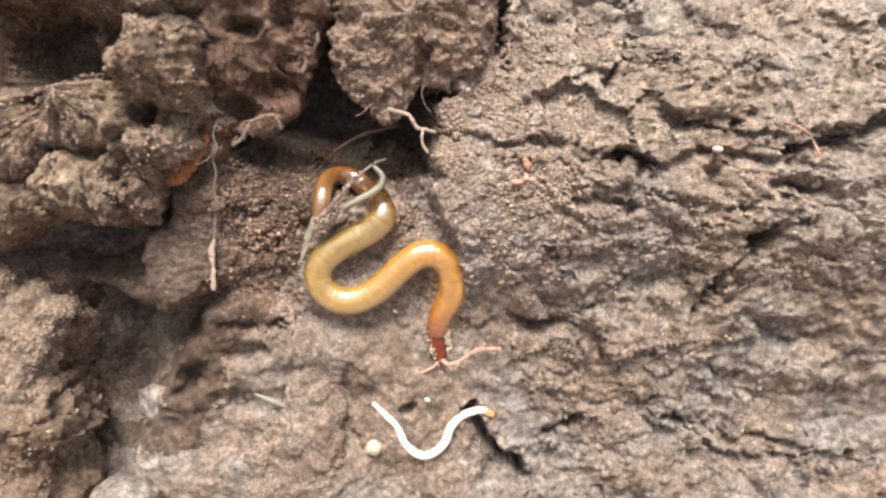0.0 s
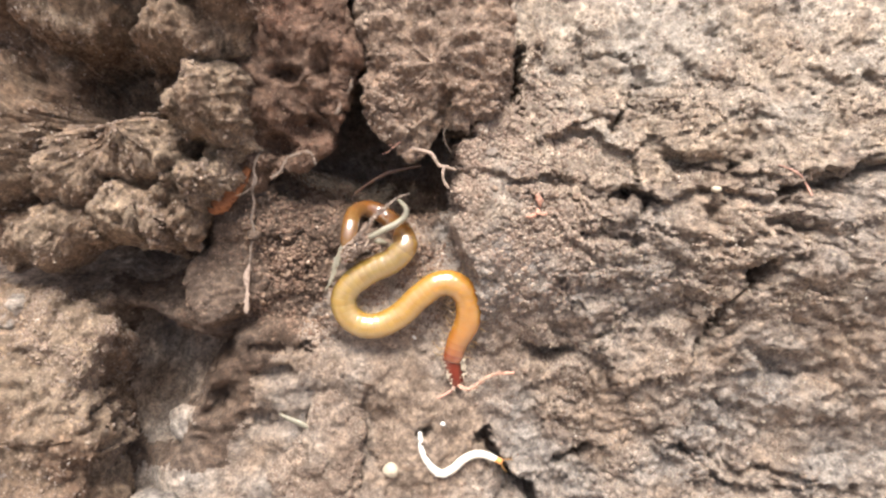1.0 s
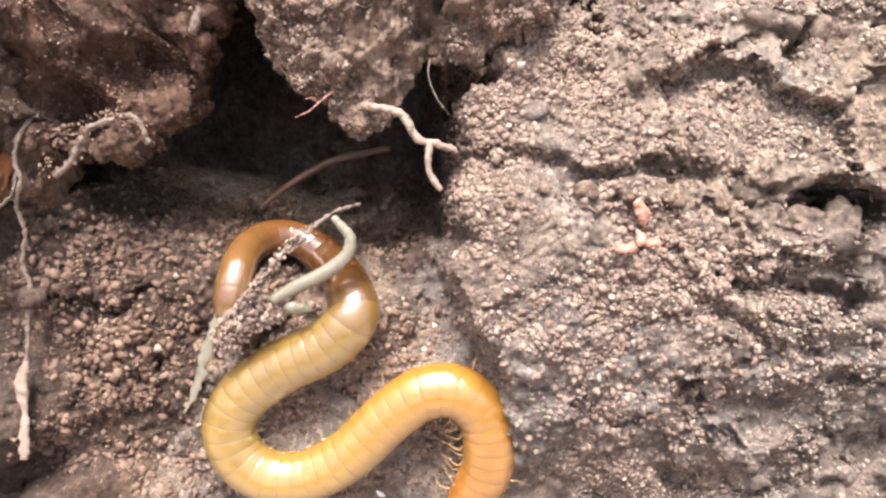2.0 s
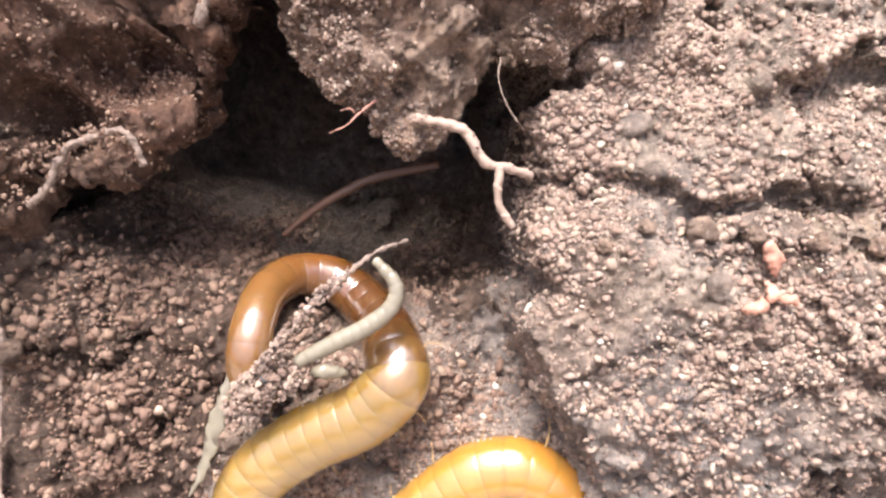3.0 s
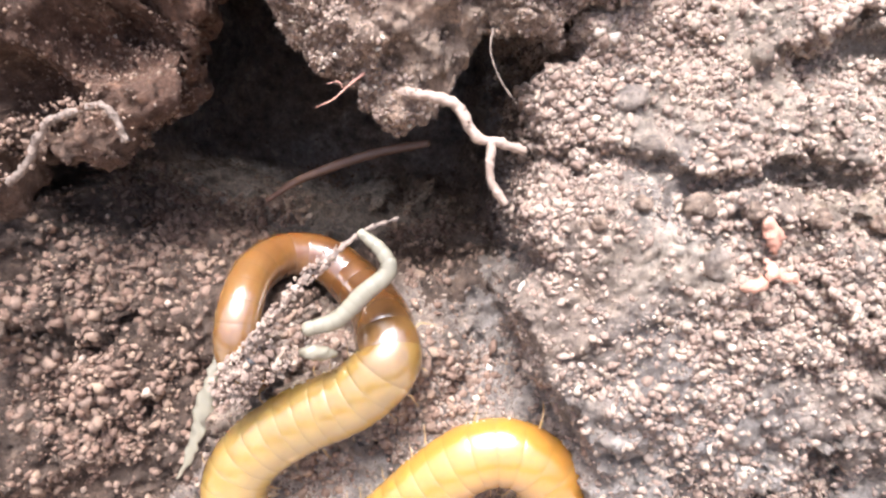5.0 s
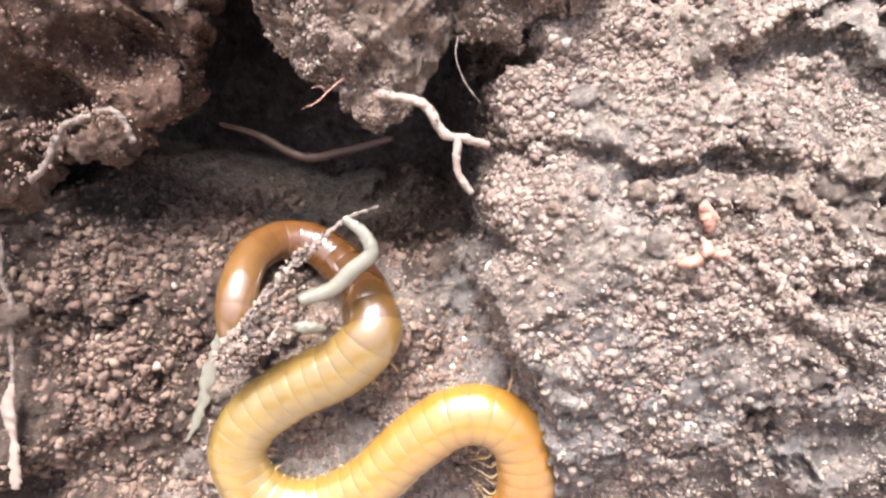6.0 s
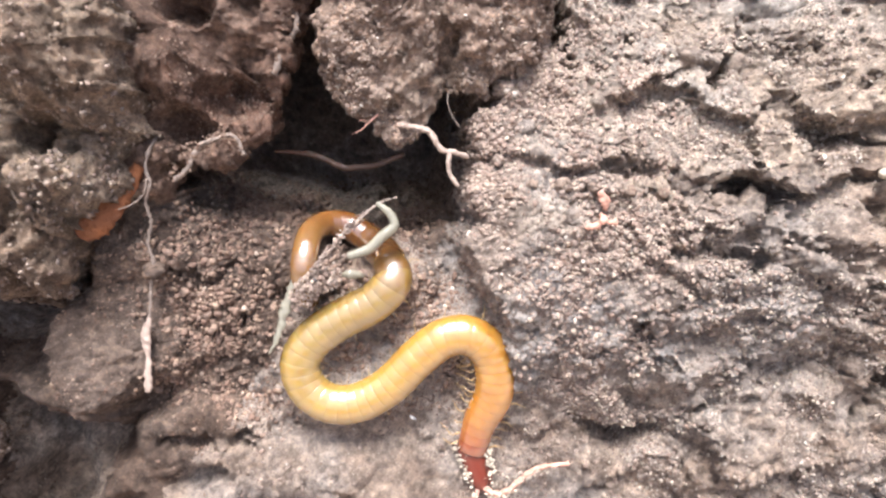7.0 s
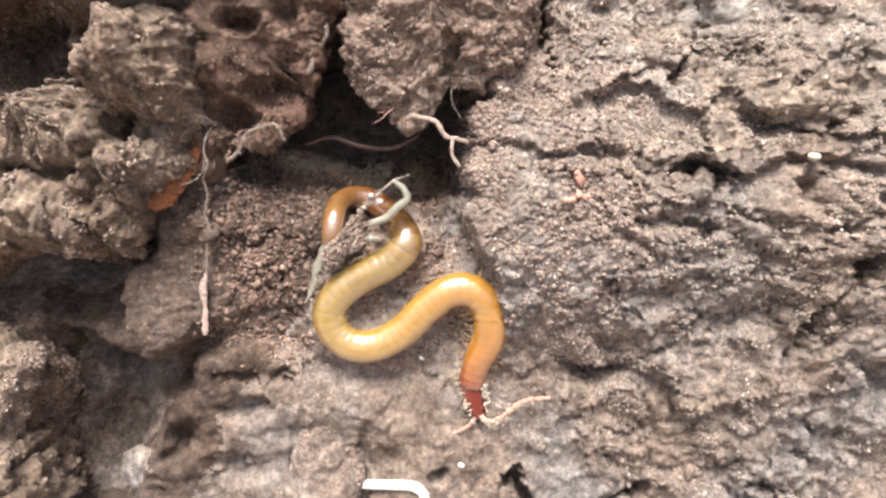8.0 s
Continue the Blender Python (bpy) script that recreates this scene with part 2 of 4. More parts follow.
def tube(path, radius, sides=10, flat=1.0, rough=0.0, seed=0):
    """Points and faces of a closed tube along path; radius: one number or one a point. flat: its depth against its width."""
    path = np.asarray(path, float)
    n = len(path)
    r = np.broadcast_to(np.asarray(radius, float), (n,))
    tan = np.gradient(path, axis=0)
    tan /= np.linalg.norm(tan, axis=1)[:, None] + 1e-9
    up = np.array([0.0, -1.0, 0.0])
    side = np.cross(tan, up)
    side = np.where(np.linalg.norm(side, axis=1)[:, None] < 0.2, np.cross(tan, (1.0, 0, 0)), side)
    side /= np.linalg.norm(side, axis=1)[:, None] + 1e-9
    top = np.cross(side, tan)
    a = np.linspace(0, 2 * np.pi, sides, endpoint=False)
    v = path[:, None] + r[:, None, None] * (np.cos(a)[None, :, None] * side[:, None] + flat * np.sin(a)[None, :, None] * top[:, None])
    v = v.reshape(-1, 3)
    if rough:
        v = v + (v - np.repeat(path, sides, 0)) * (rough * fbm(v, 0.035, 3, 0.6, seed))[:, None]
    j, k = np.meshgrid(np.arange(n - 1), np.arange(sides), indexing="ij")
    q = np.stack([j * sides + k, j * sides + (k + 1) % sides, (j + 1) * sides + (k + 1) % sides, (j + 1) * sides + k], -1).reshape(-1, 4)
    v = np.vstack([v, path[:1] - 0.4 * r[0] * tan[0], path[-1:] + 0.4 * r[-1] * tan[-1]])
    k = np.arange(sides)
    e = (n - 1) * sides
    caps = np.vstack([np.stack([(k + 1) % sides, k, np.full(sides, len(v) - 2), np.full(sides, len(v) - 2)], -1), np.stack([e + k, e + (k + 1) % sides, np.full(sides, len(v) - 1), np.full(sides, len(v) - 1)], -1)])
    tri = np.vstack([q[:, [0, 1, 2]], q[:, [0, 2, 3]], caps[:, :3]])
    return v, tri


# ------------------------------------------------------------------ the soil face
SPINE = [(-0.04, 8.00, -1.11), (0.03, 7.95, -0.86), (0.14, 7.87, -0.59), (0.12, 7.80, -0.29), (-0.03, 7.76, -0.12), (-0.24, 7.76, -0.12), (-0.46, 7.79, -0.28), (-0.69, 7.83, -0.51), (-0.94, 7.85, -0.65), (-1.16, 7.85, -0.66), (-1.34, 7.84, -0.54), (-1.40, 7.82, -0.33), (-1.30, 7.80, -0.14), (-1.07, 7.77, 0.03), (-0.80, 7.73, 0.17), (-0.65, 7.71, 0.33), (-0.67, 7.79, 0.45), (-0.74, 7.95, 0.54), (-0.89, 8.10, 0.66), (-1.04, 8.14, 0.75), (-1.20, 8.06, 0.77), (-1.29, 7.88, 0.71), (-1.31, 7.72, 0.59), (-1.32, 7.67, 0.44), (-1.33, 7.74, 0.30), (-1.34, 7.92, 0.18)]
LEDGE = [(-0.10, 1.75), (-0.09, 1.27), (-0.04, 1.05), (-0.10, 0.88), (-0.10, 0.62), (0.05, 0.44), (0.15, 0.20), (0.27, -0.05), (0.31, -0.35), (0.36, -0.8)]
RECESS = LEDGE + [(0.1, -1.1), (-1.2, -1.2), (-2.2, -0.75), (-3.1, -0.9), (-3.6, -0.4), (-3.9, 0.9), (-3.0, 3.2), (-0.3, 3.2)]
# outline of the soil coloured both for damp and for the overhangs' shade
DAMP_SHADE = LEDGE[2:5] + [(-0.45, 0.62), (-1.0, 0.55), (-1.5, 0.25), (-1.65, -0.25), (-1.9, -0.75), (-2.5, -1.3), (-2.9, -2.6), (-4.4, -2.8), (-4.6, 0.5), (-2.8, 3.2), (-0.3, 3.2)]
CAVITY = [(-2.6, 1.10), (-2.10, 1.02), (-1.80, 0.93), (-1.50, 0.83), (-1.05, 0.78), (-0.75, 0.75), (-0.45, 0.75), (-0.10, 0.74), (-0.05, 1.05), (-0.10, 1.30), (-0.09, 1.62), (0.10, 1.72), (0.10, 2.2), (-0.2, 3.4), (-2.4, 3.4)]
CRACKS = [  # line, half width, depth
    ([(1.05, 1.16), (1.4, 1.10), (1.75, 1.00), (1.95, 0.98)], 0.03, 0.05),
    ([(1.85, 0.98), (2.05, 0.92), (2.16, 0.84), (2.18, 0.98), (2.00, 1.02)], 0.06, 0.55),
    ([(3.85, 1.10), (4.10, 1.14), (4.47, 1.24), (5.2, 1.42)], 0.10, 0.28),
    ([(3.75, 0.30), (3.66, 0.12), (3.54, -0.10), (3.18, -0.57), (2.90, -0.95)], 0.04, 0.35),
    ([(0.62, 2.02), (0.66, 2.30), (0.63, 2.75)], 0.075, 0.7),
    ([(1.84, 1.86), (1.98, 2.02), (2.06, 2.16)], 0.045, 0.22),
    ([(-0.10, 1.62), (0.02, 1.70), (0.10, 1.74)], 0.075, 0.9),
    ([(0.42, -2.25), (0.56, -2.50), (0.84, -2.88), (1.2, -3.2)], 0.08, 0.5),
    ([(1.35, -2.55), (1.66, -2.45), (1.80, -2.28)], 0.06, 0.3),
    ([(2.95, -2.25), (3.5, -2.70), (4.1, -3.0), (4.8, -2.85), (5.4, -2.9)], 0.05, 0.12),
    ([(3.0, -2.30), (3.8, -2.62), (4.8, -2.75)], 0.045, 0.12),
    ([(2.3, 0.62), (2.9, 0.50), (3.6, 0.56)], 0.05, 0.08),
    ([(1.35, 0.62), (1.75, 0.55), (2.1, 0.42)], 0.05, 0.12),
    ([(2.9, 1.75), (3.3, 1.95), (3.6, 2.08), (3.8, 1.95)], 0.02, 0.04),
    ([(-1.16, -1.45), (-1.10, -1.75), (-1.16, -2.05), (-1.05, -2.5)], 0.05, 0.05),
    ([(-2.55, -0.98), (-2.2, -1.05), (-1.85, -0.98)], 0.035, 0.08),
    ([(-2.3, 0.03), (-2.0, -0.02), (-1.75, 0.06)], 0.03, 0.08),
    ([(-2.45, 0.46), (-2.15, 0.34), (-1.9, 0.38)], 0.03, 0.08),
]
SLAB = [(-3.30, 0.25), (-3.40, -0.10), (-3.40, -0.47), (-3.21, -0.69), (-3.04, -0.77), (-2.83, -0.69), (-2.61, -0.52), (-2.32, -0.42), (-2.0, -0.1), (-2.1, 0.35), (-2.6, 0.5)]
PITS = [  # outline, depth, width of the slope
    ([(-4.25, -0.55), (-3.64, -0.62), (-3.26, -0.86), (-2.95, -0.86), (-2.70, -0.72), (-2.74, -0.98), (-2.94, -1.20), (-3.18, -1.45), (-3.36, -1.80), (-3.49, -2.20), (-3.70, -2.60), (-4.2, -2.5), (-4.4, -1.64)], 1.1, 0.38),
    ([(-3.20, -1.52), (-2.82, -1.46), (-2.78, -1.78), (-3.05, -1.98), (-3.3, -1.9)], 0.45, 0.22),
    ([(-3.9, 0.9), (-3.55, 0.2), (-3.42, -0.5), (-3.75, -0.65), (-4.4, -0.3), (-4.6, 0.5)], 0.45, 0.30),
    ([(0.80, -0.86), (1.00, -0.94), (1.25, -0.92), (1.55, -0.95), (1.62, -1.04), (1.40, -1.12), (1.22, -1.20), (1.00, -1.12)], 0.34, 0.16),
    ([(3.44, 0.02), (3.62, 0.26), (3.90, 0.30), (3.86, 0.12), (3.66, 0.0)], 0.5, 0.14),
    ([(2.98, 0.84), (3.12, 0.86), (3.14, 0.68), (3.02, 0.66)], 0.35, 0.12),
    ([(3.75, 0.72), (4.00, 0.80), (4.35, 0.72), (4.40, 0.58), (4.1, 0.55)], 0.4, 0.16),
    ([(0.55, -2.60), (0.75, -2.72), (0.95, -2.95), (1.30, -3.10), (1.10, -3.3), (0.60, -3.1)], 0.25, 0.14),
]
HOLLOWS = [  # middle, half sizes, depth
    ((0.32, -1.36), (0.75, 0.32), 0.06), ((-2.35, -1.33), (0.25, 0.13), 0.12), ((-0.42, -2.09), (0.09, 0.07), 0.14), ((-2.45, -2.0), (0.25, 0.18), 0.14),
    ((2.6, -0.4), (0.5, 0.25), 0.12), ((1.5, -0.2), (0.4, 0.2), 0.10), ((4.3, -1.2), (0.5, 0.3), 0.15), ((0.35, 2.35), (0.30, 0.10), 0.12), ((1.2, 1.62), (0.35, 0.10), 0.08), ((2.9, 1.45), (0.5, 0.14), 0.14),
]


def facets(u, v, size, offset, tilt, seed):
    """Flat broken facets with sharp edges: chance cells, each with its own height and slope."""
    x, y = u / size, v / size
    i, j = np.floor(x), np.floor(y)
    best, out = np.full(x.shape, 9.0), np.zeros(x.shape)
    for dx in (-1, 0, 1):
        for dy in (-1, 0, 1):
            r = [hashed(i + dx, j + dy, np.full(x.shape, seed * 11 + k)) for k in range(5)]
            ex, ey = x - i - dx - r[0], y - j - dy - r[1]
            d = ex * ex + ey * ey
            near = d < best
            out = np.where(near, offset * (r[2] - 0.5) * 2 + tilt * size * ((r[3] - 0.5) * ex + (r[4] - 0.5) * ey) * 2, out)
            best = np.minimum(best, d)
    return out


def face_depth(u, v):
    """How deep the soil's large forms lie at (u, v), before the crumbs."""
    p = np.stack([u, v, np.zeros_like(u)], 1)
    wob = fbm(p, 0.6, 5, 0.6, 3) * 0.13
    wob2 = fbm(p + 9, 0.6, 5, 0.6, 5) * 0.13
    tame = 0.7 + 0.3 * step(0.6, 2.0, np.hypot(u + 0.2, (v - 0.7) * 1.2))
    uu, vv = u + wob * tame, v + wob2 * tame
    d = 7.55 + (0.11 + 0.16 * step(0.2, 1.2, u)) * np.clip(v - 0.9, 0, 4) + 0.42 * step(0.3, -1.1, v) + 0.14 * step(-1.1, -2.6, v) + 0.22 * step(-0.6, -3.2, v) * step(0.6, 2.0, u)
    right = step(0.1, 1.4, u)
    d = d + 0.16 * fbm(p, 1.5, 5, 0.52, 11) * (0.3 + 0.7 * right)
    # broken facets, each tilted its own way
    lower = step(0.9, -0.4, v)
    d = d - 0.03 * np.clip(u, 0, 6) + (0.25 + 0.75 * right) * (facets(uu + 2 * wob, (vv + 2 * wob2) * 1.25, 0.95, 0.035, 0.13, 1) + facets(uu + wob, vv + wob2, 0.42, 0.016, 0.15, 2) + 0.5 * facets(uu, vv, 0.19, 0.022, 0.20, 3))
    broken = step(0.7, 1.6, u + 0.8 * np.clip(v - 1.2, 0, 1) + 0.5 * np.clip(-0.2 - v, 0, 1))
    flow = np.stack([(uu + 0.35 * vv) * (0.78 + 0.22 * step(0.2, 1.2, v)), vv, 0 * u], 1)
    d = d - broken * (1 - 0.45 * step(0.9, 1.5, v)) * (0.15 * (crumbs(flow, 0.62, 211) - 0.4) + 0.09 * (crumbs(flow + 0.3 * wob[:, None], 0.30, 213) - 0.4))
    near, along = line_distance(u, v, [(x, z) for x, _, z in SPINE])
    under = np.interp(along * (len(SPINE) - 1), np.arange(len(SPINE)), [y for _, y, _ in SPINE]) + 0.10
    d = d - 0.12 * step(1.1, 0.3, u) * step(-0.7, -0.1, v) * step(1.35, 1.1, v)
    floor = 8.00 + 0.10 * step(-0.2, -1.0, v) + 0.05 * fbm(p, 0.7, 4, 0.55, 31) - 0.25 * step(-1.9, -2.5, u) * step(-0.6, 0.0, v) + 0.4 * facets(uu, vv, 0.3, 0.06, 0.2, 4)
    floor = floor + (under - floor) * step(0.45, 0.12, near)
    d = d + (floor - d) * step(-0.01, 0.09 + 0.14 * step(0.4, -0.6, v), sdf(0.6 * uu + 0.4 * u, 0.6 * vv + 0.4 * v, RECESS))
    d = d + 1.2 * step(-2.9, -3.5, u) * step(-0.5, 0.2, v) + 0.5 * step(-3.6, -4.2, u)
    inside = sdf(uu * 0.7 + u * 0.3, vv * 0.7 + v * 0.3, CAVITY)
    inside = inside + 0.10 * fbm(p, 0.35, 4, 0.6, 243)
    d = d + step(-0.10, 0.34 + 0.10 * step(1.4, 0.9, v), inside) * 2.6 + step(-0.25, 0.10, inside) * 0.12
    # the slab of firmer soil low beside the recess, and the dark hollow under it
    slab = 7.50 + 0.30 * np.clip(u + 3.2, 0, 1.6) + 0.20 * np.clip(v + 0.6, 0, 1.2) + 0.05 * fbm(p, 0.5, 4, 0.5, 37)
    d = d + (slab - d) * step(-0.02, 0.16, sdf(u + 0.6 * wob, v + 0.6 * wob2, SLAB))
    for outline, deep, edge in PITS:
        d = d + deep * step(-0.10, edge, sdf(u + 0.8 * wob, v + 0.8 * wob2, outline))
    low = step(-0.9, -1.5, v) * step(0.3, -0.6, u)
    d = d + low * (0.14 * fbm(p, 0.8, 4, 0.5, 35) - 0.10 * crumbs(np.stack([uu, vv, 0 * u], 1), 0.75, 36))
    cu, cv = uu + 0.07 * fbm(p, 0.17, 3, 0.6, 221), vv + 0.07 * fbm(p + 5, 0.17, 3, 0.6, 223)
    for line, w, deep in CRACKS:
        s, a = line_distance(cu, cv, line)
        w = w * (0.45 + 0.55 * np.sin(np.pi * np.clip(a * 0.9 + 0.05, 0, 1)) ** 0.5) * np.clip(1.05 + 1.1 * fbm(p, 0.32, 3, 0.55, 41), 0.25, 2.2)
        d = d + deep * step(1.5, 0.3, s / w) - 0.05 * np.exp(-((s - 0.12) / 0.12) ** 2)
    # undercut lips: the soil above a crack stands proud, and falls away beneath it
    for line, deep, reach in (([(-0.2, 1.27), (0.10, 1.26), (0.40, 1.22), (0.75, 1.24), (1.1, 1.28), (1.4, 1.25), (1.8, 1.12), (2.1, 1.06)], 0.17, 0.45), ([(2.0, 0.76), (2.4, 0.98), (2.9, 1.06), (3.31, 1.12), (3.75, 1.06), (3.95, 1.16), (4.47, 1.30), (5.4, 1.50)], 0.22, 0.55), ([(-1.0, -1.0), (-0.6, -1.05), (0.6, -1.0), (0.9, -0.9), (1.3, -0.98), (1.7, -0.9)], 0.10, 0.30)):
        lip = np.interp(cu, [x for x, _ in line], [z for _, z in line]) - cv
        ends = step(line[0][0], line[0][0] + 0.3, uu) * step(line[-1][0], line[-1][0] - 0.6, uu)
        d = d + deep * ends * step(-0.03, 0.06, lip) * np.clip(1 - lip / reach, 0, 1) ** 1.5
    for (a, b), (ra, rb), deep in HOLLOWS:
        s = np.sqrt(((uu - a) / ra) ** 2 + ((vv - b) / rb) ** 2)
        d = d + 1.5 * deep * step(1.35, 0.35, s)
    return d


def ticks(fine, mid, out):
    """Coordinates that are close together within fine and wider apart towards the ends."""
    a, b, h = fine
    c, e, k = mid
    x = [np.arange(a, b, h)]
    x = [np.arange(c, a, k)] + x + [np.arange(b, e, k)]
    far = np.geomspace(0.06, out, 26)
    return np.unique(np.round(np.concatenate([c - far[::-1], *x, e + far]), 5))


def roughened(v, faces, amount=1.0, seed=0):
    """Push points along their normals: lumps, then crumbs of three sizes."""
    n = normals(v, faces)
    near = np.exp(-((v[:, 0] + 0.2) / 5.5) ** 4 - (v[:, 2] / 4.5) ** 4)
    soft = 0.3 + 0.7 * step(-0.35, 0.45, fbm(v, 0.8, 3, 0.5, 51 + seed))
    calm = 1 - 0.75 * step(-0.8, -1.5, v[:, 2]) * step(0.6, -0.4, v[:, 0])
    q = v + 0.05 * np.stack([fbm(v, 0.12, 2, 0.5, 55 + k) for k in range(3)], 1)
    h = 0.034 * fbm(v, 0.30, 5, 0.55, 61 + seed)
    platy = step(0.9, 2.2, v[:, 0]) * step(1.0, 0.0, v[:, 2])
    h += 0.060 * (crumbs(q, 0.21, 71 + seed) - 0.4) * soft * calm * (1 - 0.7 * platy)
    h += 0.075 * platy * (crumbs((q + v * 0.02) * (0.55, 1.0, 1.15) + q[:, 2:] * (0.07, 0, 0), 0.15, 75 + seed) - 0.35)
    rubble = step(-0.25, -0.6, v[:, 0]) * step(-2.7, -2.2, v[:, 0]) * step(-0.6, -0.1, v[:, 2]) * step(1.2, 0.9, v[:, 2]) * (v[:, 1] > 7.6)
    h += 0.036 * (crumbs(q, 0.095, 81 + seed) - 0.4) * (0.3 + 0.7 * soft) * calm + 0.060 * rubble * (crumbs(q, 0.105, 85 + seed) - 0.4)
    h += 0.024 * (crumbs(q, 0.042, 91 + seed) - 0.4)
    return v + n * (h * near * amount)[:, None]


def soil_face():
    u, v = ticks((-2.35, 1.75, 0.0145), (-5.7, 5.7, 0.028), 45), ticks((-0.55, 2.6, 0.0145), (-3.7, 3.7, 0.028), 40)
    U, V = (a.ravel() for a in np.meshgrid(u, v, indexing="ij"))
    p = np.stack([U, face_depth(U, V), V], 1)
    f = grid_faces(len(u), len(v))
    p = roughened(p, f)
    # a thick rim closes the mass of soil behind the face
    nu, nv = len(u), len(v)
    rim = np.r_[np.arange(nv), np.arange(1, nu) * nv + nv - 1, (nu - 1) * nv + np.arange(nv - 2, -1, -1), np.arange(nu - 2, 0, -1) * nv]
    back = p[rim].copy()
    back[:, 1] = 30.0
    k = len(p) + np.arange(len(rim))
    sides = np.stack([rim, k, np.roll(k, -1), np.roll(rim, -1)], -1)
    p = np.vstack([p, back])
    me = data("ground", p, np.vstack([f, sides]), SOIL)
    me.materials.append(MOIST_SHADE_SOIL)
    me.materials.append(DRY_SOIL)
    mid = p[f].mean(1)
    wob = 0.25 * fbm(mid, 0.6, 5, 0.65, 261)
    # faces given the damp soil colour that has shade mixed in
    damp = (sdf(mid[:, 0] + wob, mid[:, 2] + wob, DAMP_SHADE) > 0) & (mid[:, 1] < 8.7)
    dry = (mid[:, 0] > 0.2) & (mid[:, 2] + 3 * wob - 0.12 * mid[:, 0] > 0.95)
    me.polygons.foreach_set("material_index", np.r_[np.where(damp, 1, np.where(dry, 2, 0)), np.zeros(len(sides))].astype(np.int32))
    ob = thing("ground", me, "broken face of brown and grey crumbly soil with cracks and a dark cavity", "soil", kind="structure")
    return p[: nu * nv], f, ob


FACE_V, FACE_F, FACE = soil_face()
# unseen ground, added to close the place and bounce light onto the face
low = thing("ground", data("ground", [(-300, -300, -35), (300, -300, -35), (300, 300, -35), (-300, 300, -35)], [(0, 1, 2, 3)], SOIL), "bare brown soil ground added unseen at the foot of the face", "soil", kind="structure")
low.matrix_basis = pose(0, 0, 0.35)


def clod(name, outline, middle, front, back, label, mat, seed, rings=110, sectors=260, power=3.0, dents=(), lumps=0.10, amount=1.0, lean=0.0, ragged=0.05, relief=None):
    """A lump of soil with an uneven outline, a bulging front and a closed back."""
    a = np.linspace(0, 2 * np.pi, sectors, endpoint=False)
    o = np.asarray(outline, float) - middle
    reach = np.zeros(sectors)
    for p, q in zip(o, np.roll(o, -1, 0)):
        e = q - p
        den = np.cos(a) * e[1] - np.sin(a) * e[0]
        den = np.where(np.abs(den) < 1e-9, 1e-9, den)
        t = (p[0] * e[1] - p[1] * e[0]) / den
        s = (p[0] * np.sin(a) - p[1] * np.cos(a)) / den
        reach = np.where((t > 0) & (s >= 0) & (s <= 1), np.maximum(reach, t), reach)
    ring = np.stack([np.cos(a) * 2, np.sin(a) * 2, np.full(sectors, seed * 3.1)], 1) * reach.mean()
    reach = reach + ragged * fbm(ring, 0.5, 5, 0.65, 131 + seed)
    phi = np.linspace(0.0, np.pi, rings)
    rad = np.sin(phi) ** (2 / power)
    dep = np.sign(np.cos(phi)) * np.abs(np.cos(phi)) ** (2 / power)
    half, centre = (back - front) / 2, (back + front) / 2
    v = np.stack([middle[0] + reach[:, None] * np.cos(a)[:, None] * rad, np.broadcast_to(centre - half * dep, (sectors, rings)), middle[1] + reach[:, None] * np.sin(a)[:, None] * rad], -1).reshape(-1, 3)
    f = grid_faces(sectors, rings, True)
    n = normals(v, f)
    if n[rings // 4, 1] > 0:
        f = f[:, ::-1]
        n = -n
    v = v + n * (lumps * fbm(v, 0.55, 4, 0.55, 101 + seed) + lumps * 0.5 * (crumbs(v, 0.42, 111 + seed) - 0.3))[:, None]
    if relief:
        v[:, 1] += relief(v[:, 0], v[:, 2]) * np.tile(np.clip(dep, 0, 1) ** 0.5, sectors)
    for (x, z), (rx, rz), deep in dents:
        s = np.sqrt(((v[:, 0] - x) / rx) ** 2 + ((v[:, 2] - z) / rz) ** 2)
        v[:, 1] += deep * step(1.2, 0.5, s) * (v[:, 1] < centre)
    v = roughened(v, f, amount, seed)
    v[:, 1] -= lean * (v[:, 2] - min(p[1] for p in outline))
    ob = thing(name, data(name, v, f, mat), label, "soil clod")
    return v, f, ob


def shelving(x, z):
    """Crumbled shelves across the hanging clod, each a little further out than the one under it."""
    p = np.stack([x, z, 0 * x], 1)
    w = z + 0.16 * fbm(p, 0.5, 4, 0.6, 271)
    out = 0.07 * step(1.98, 2.06, w - 0.10 * x) + 0.06 * step(2.32, 2.40, w + 0.12 * x) + 0.07 * step(1.62, 1.70, w + 0.15 * x)
    split = np.abs(x + 0.22 + 0.10 * fbm(p, 0.3, 3, 0.6, 273))
    out = out - 0.14 * step(0.07, 0.02, split) * step(1.6, 1.75, z) * step(2.25, 2.1, z)
    return 0.08 - out + 0.09 * fbm(p, 0.35, 4, 0.6, 275) - 0.07 * (crumbs(p, 0.22, 277) - 0.4)


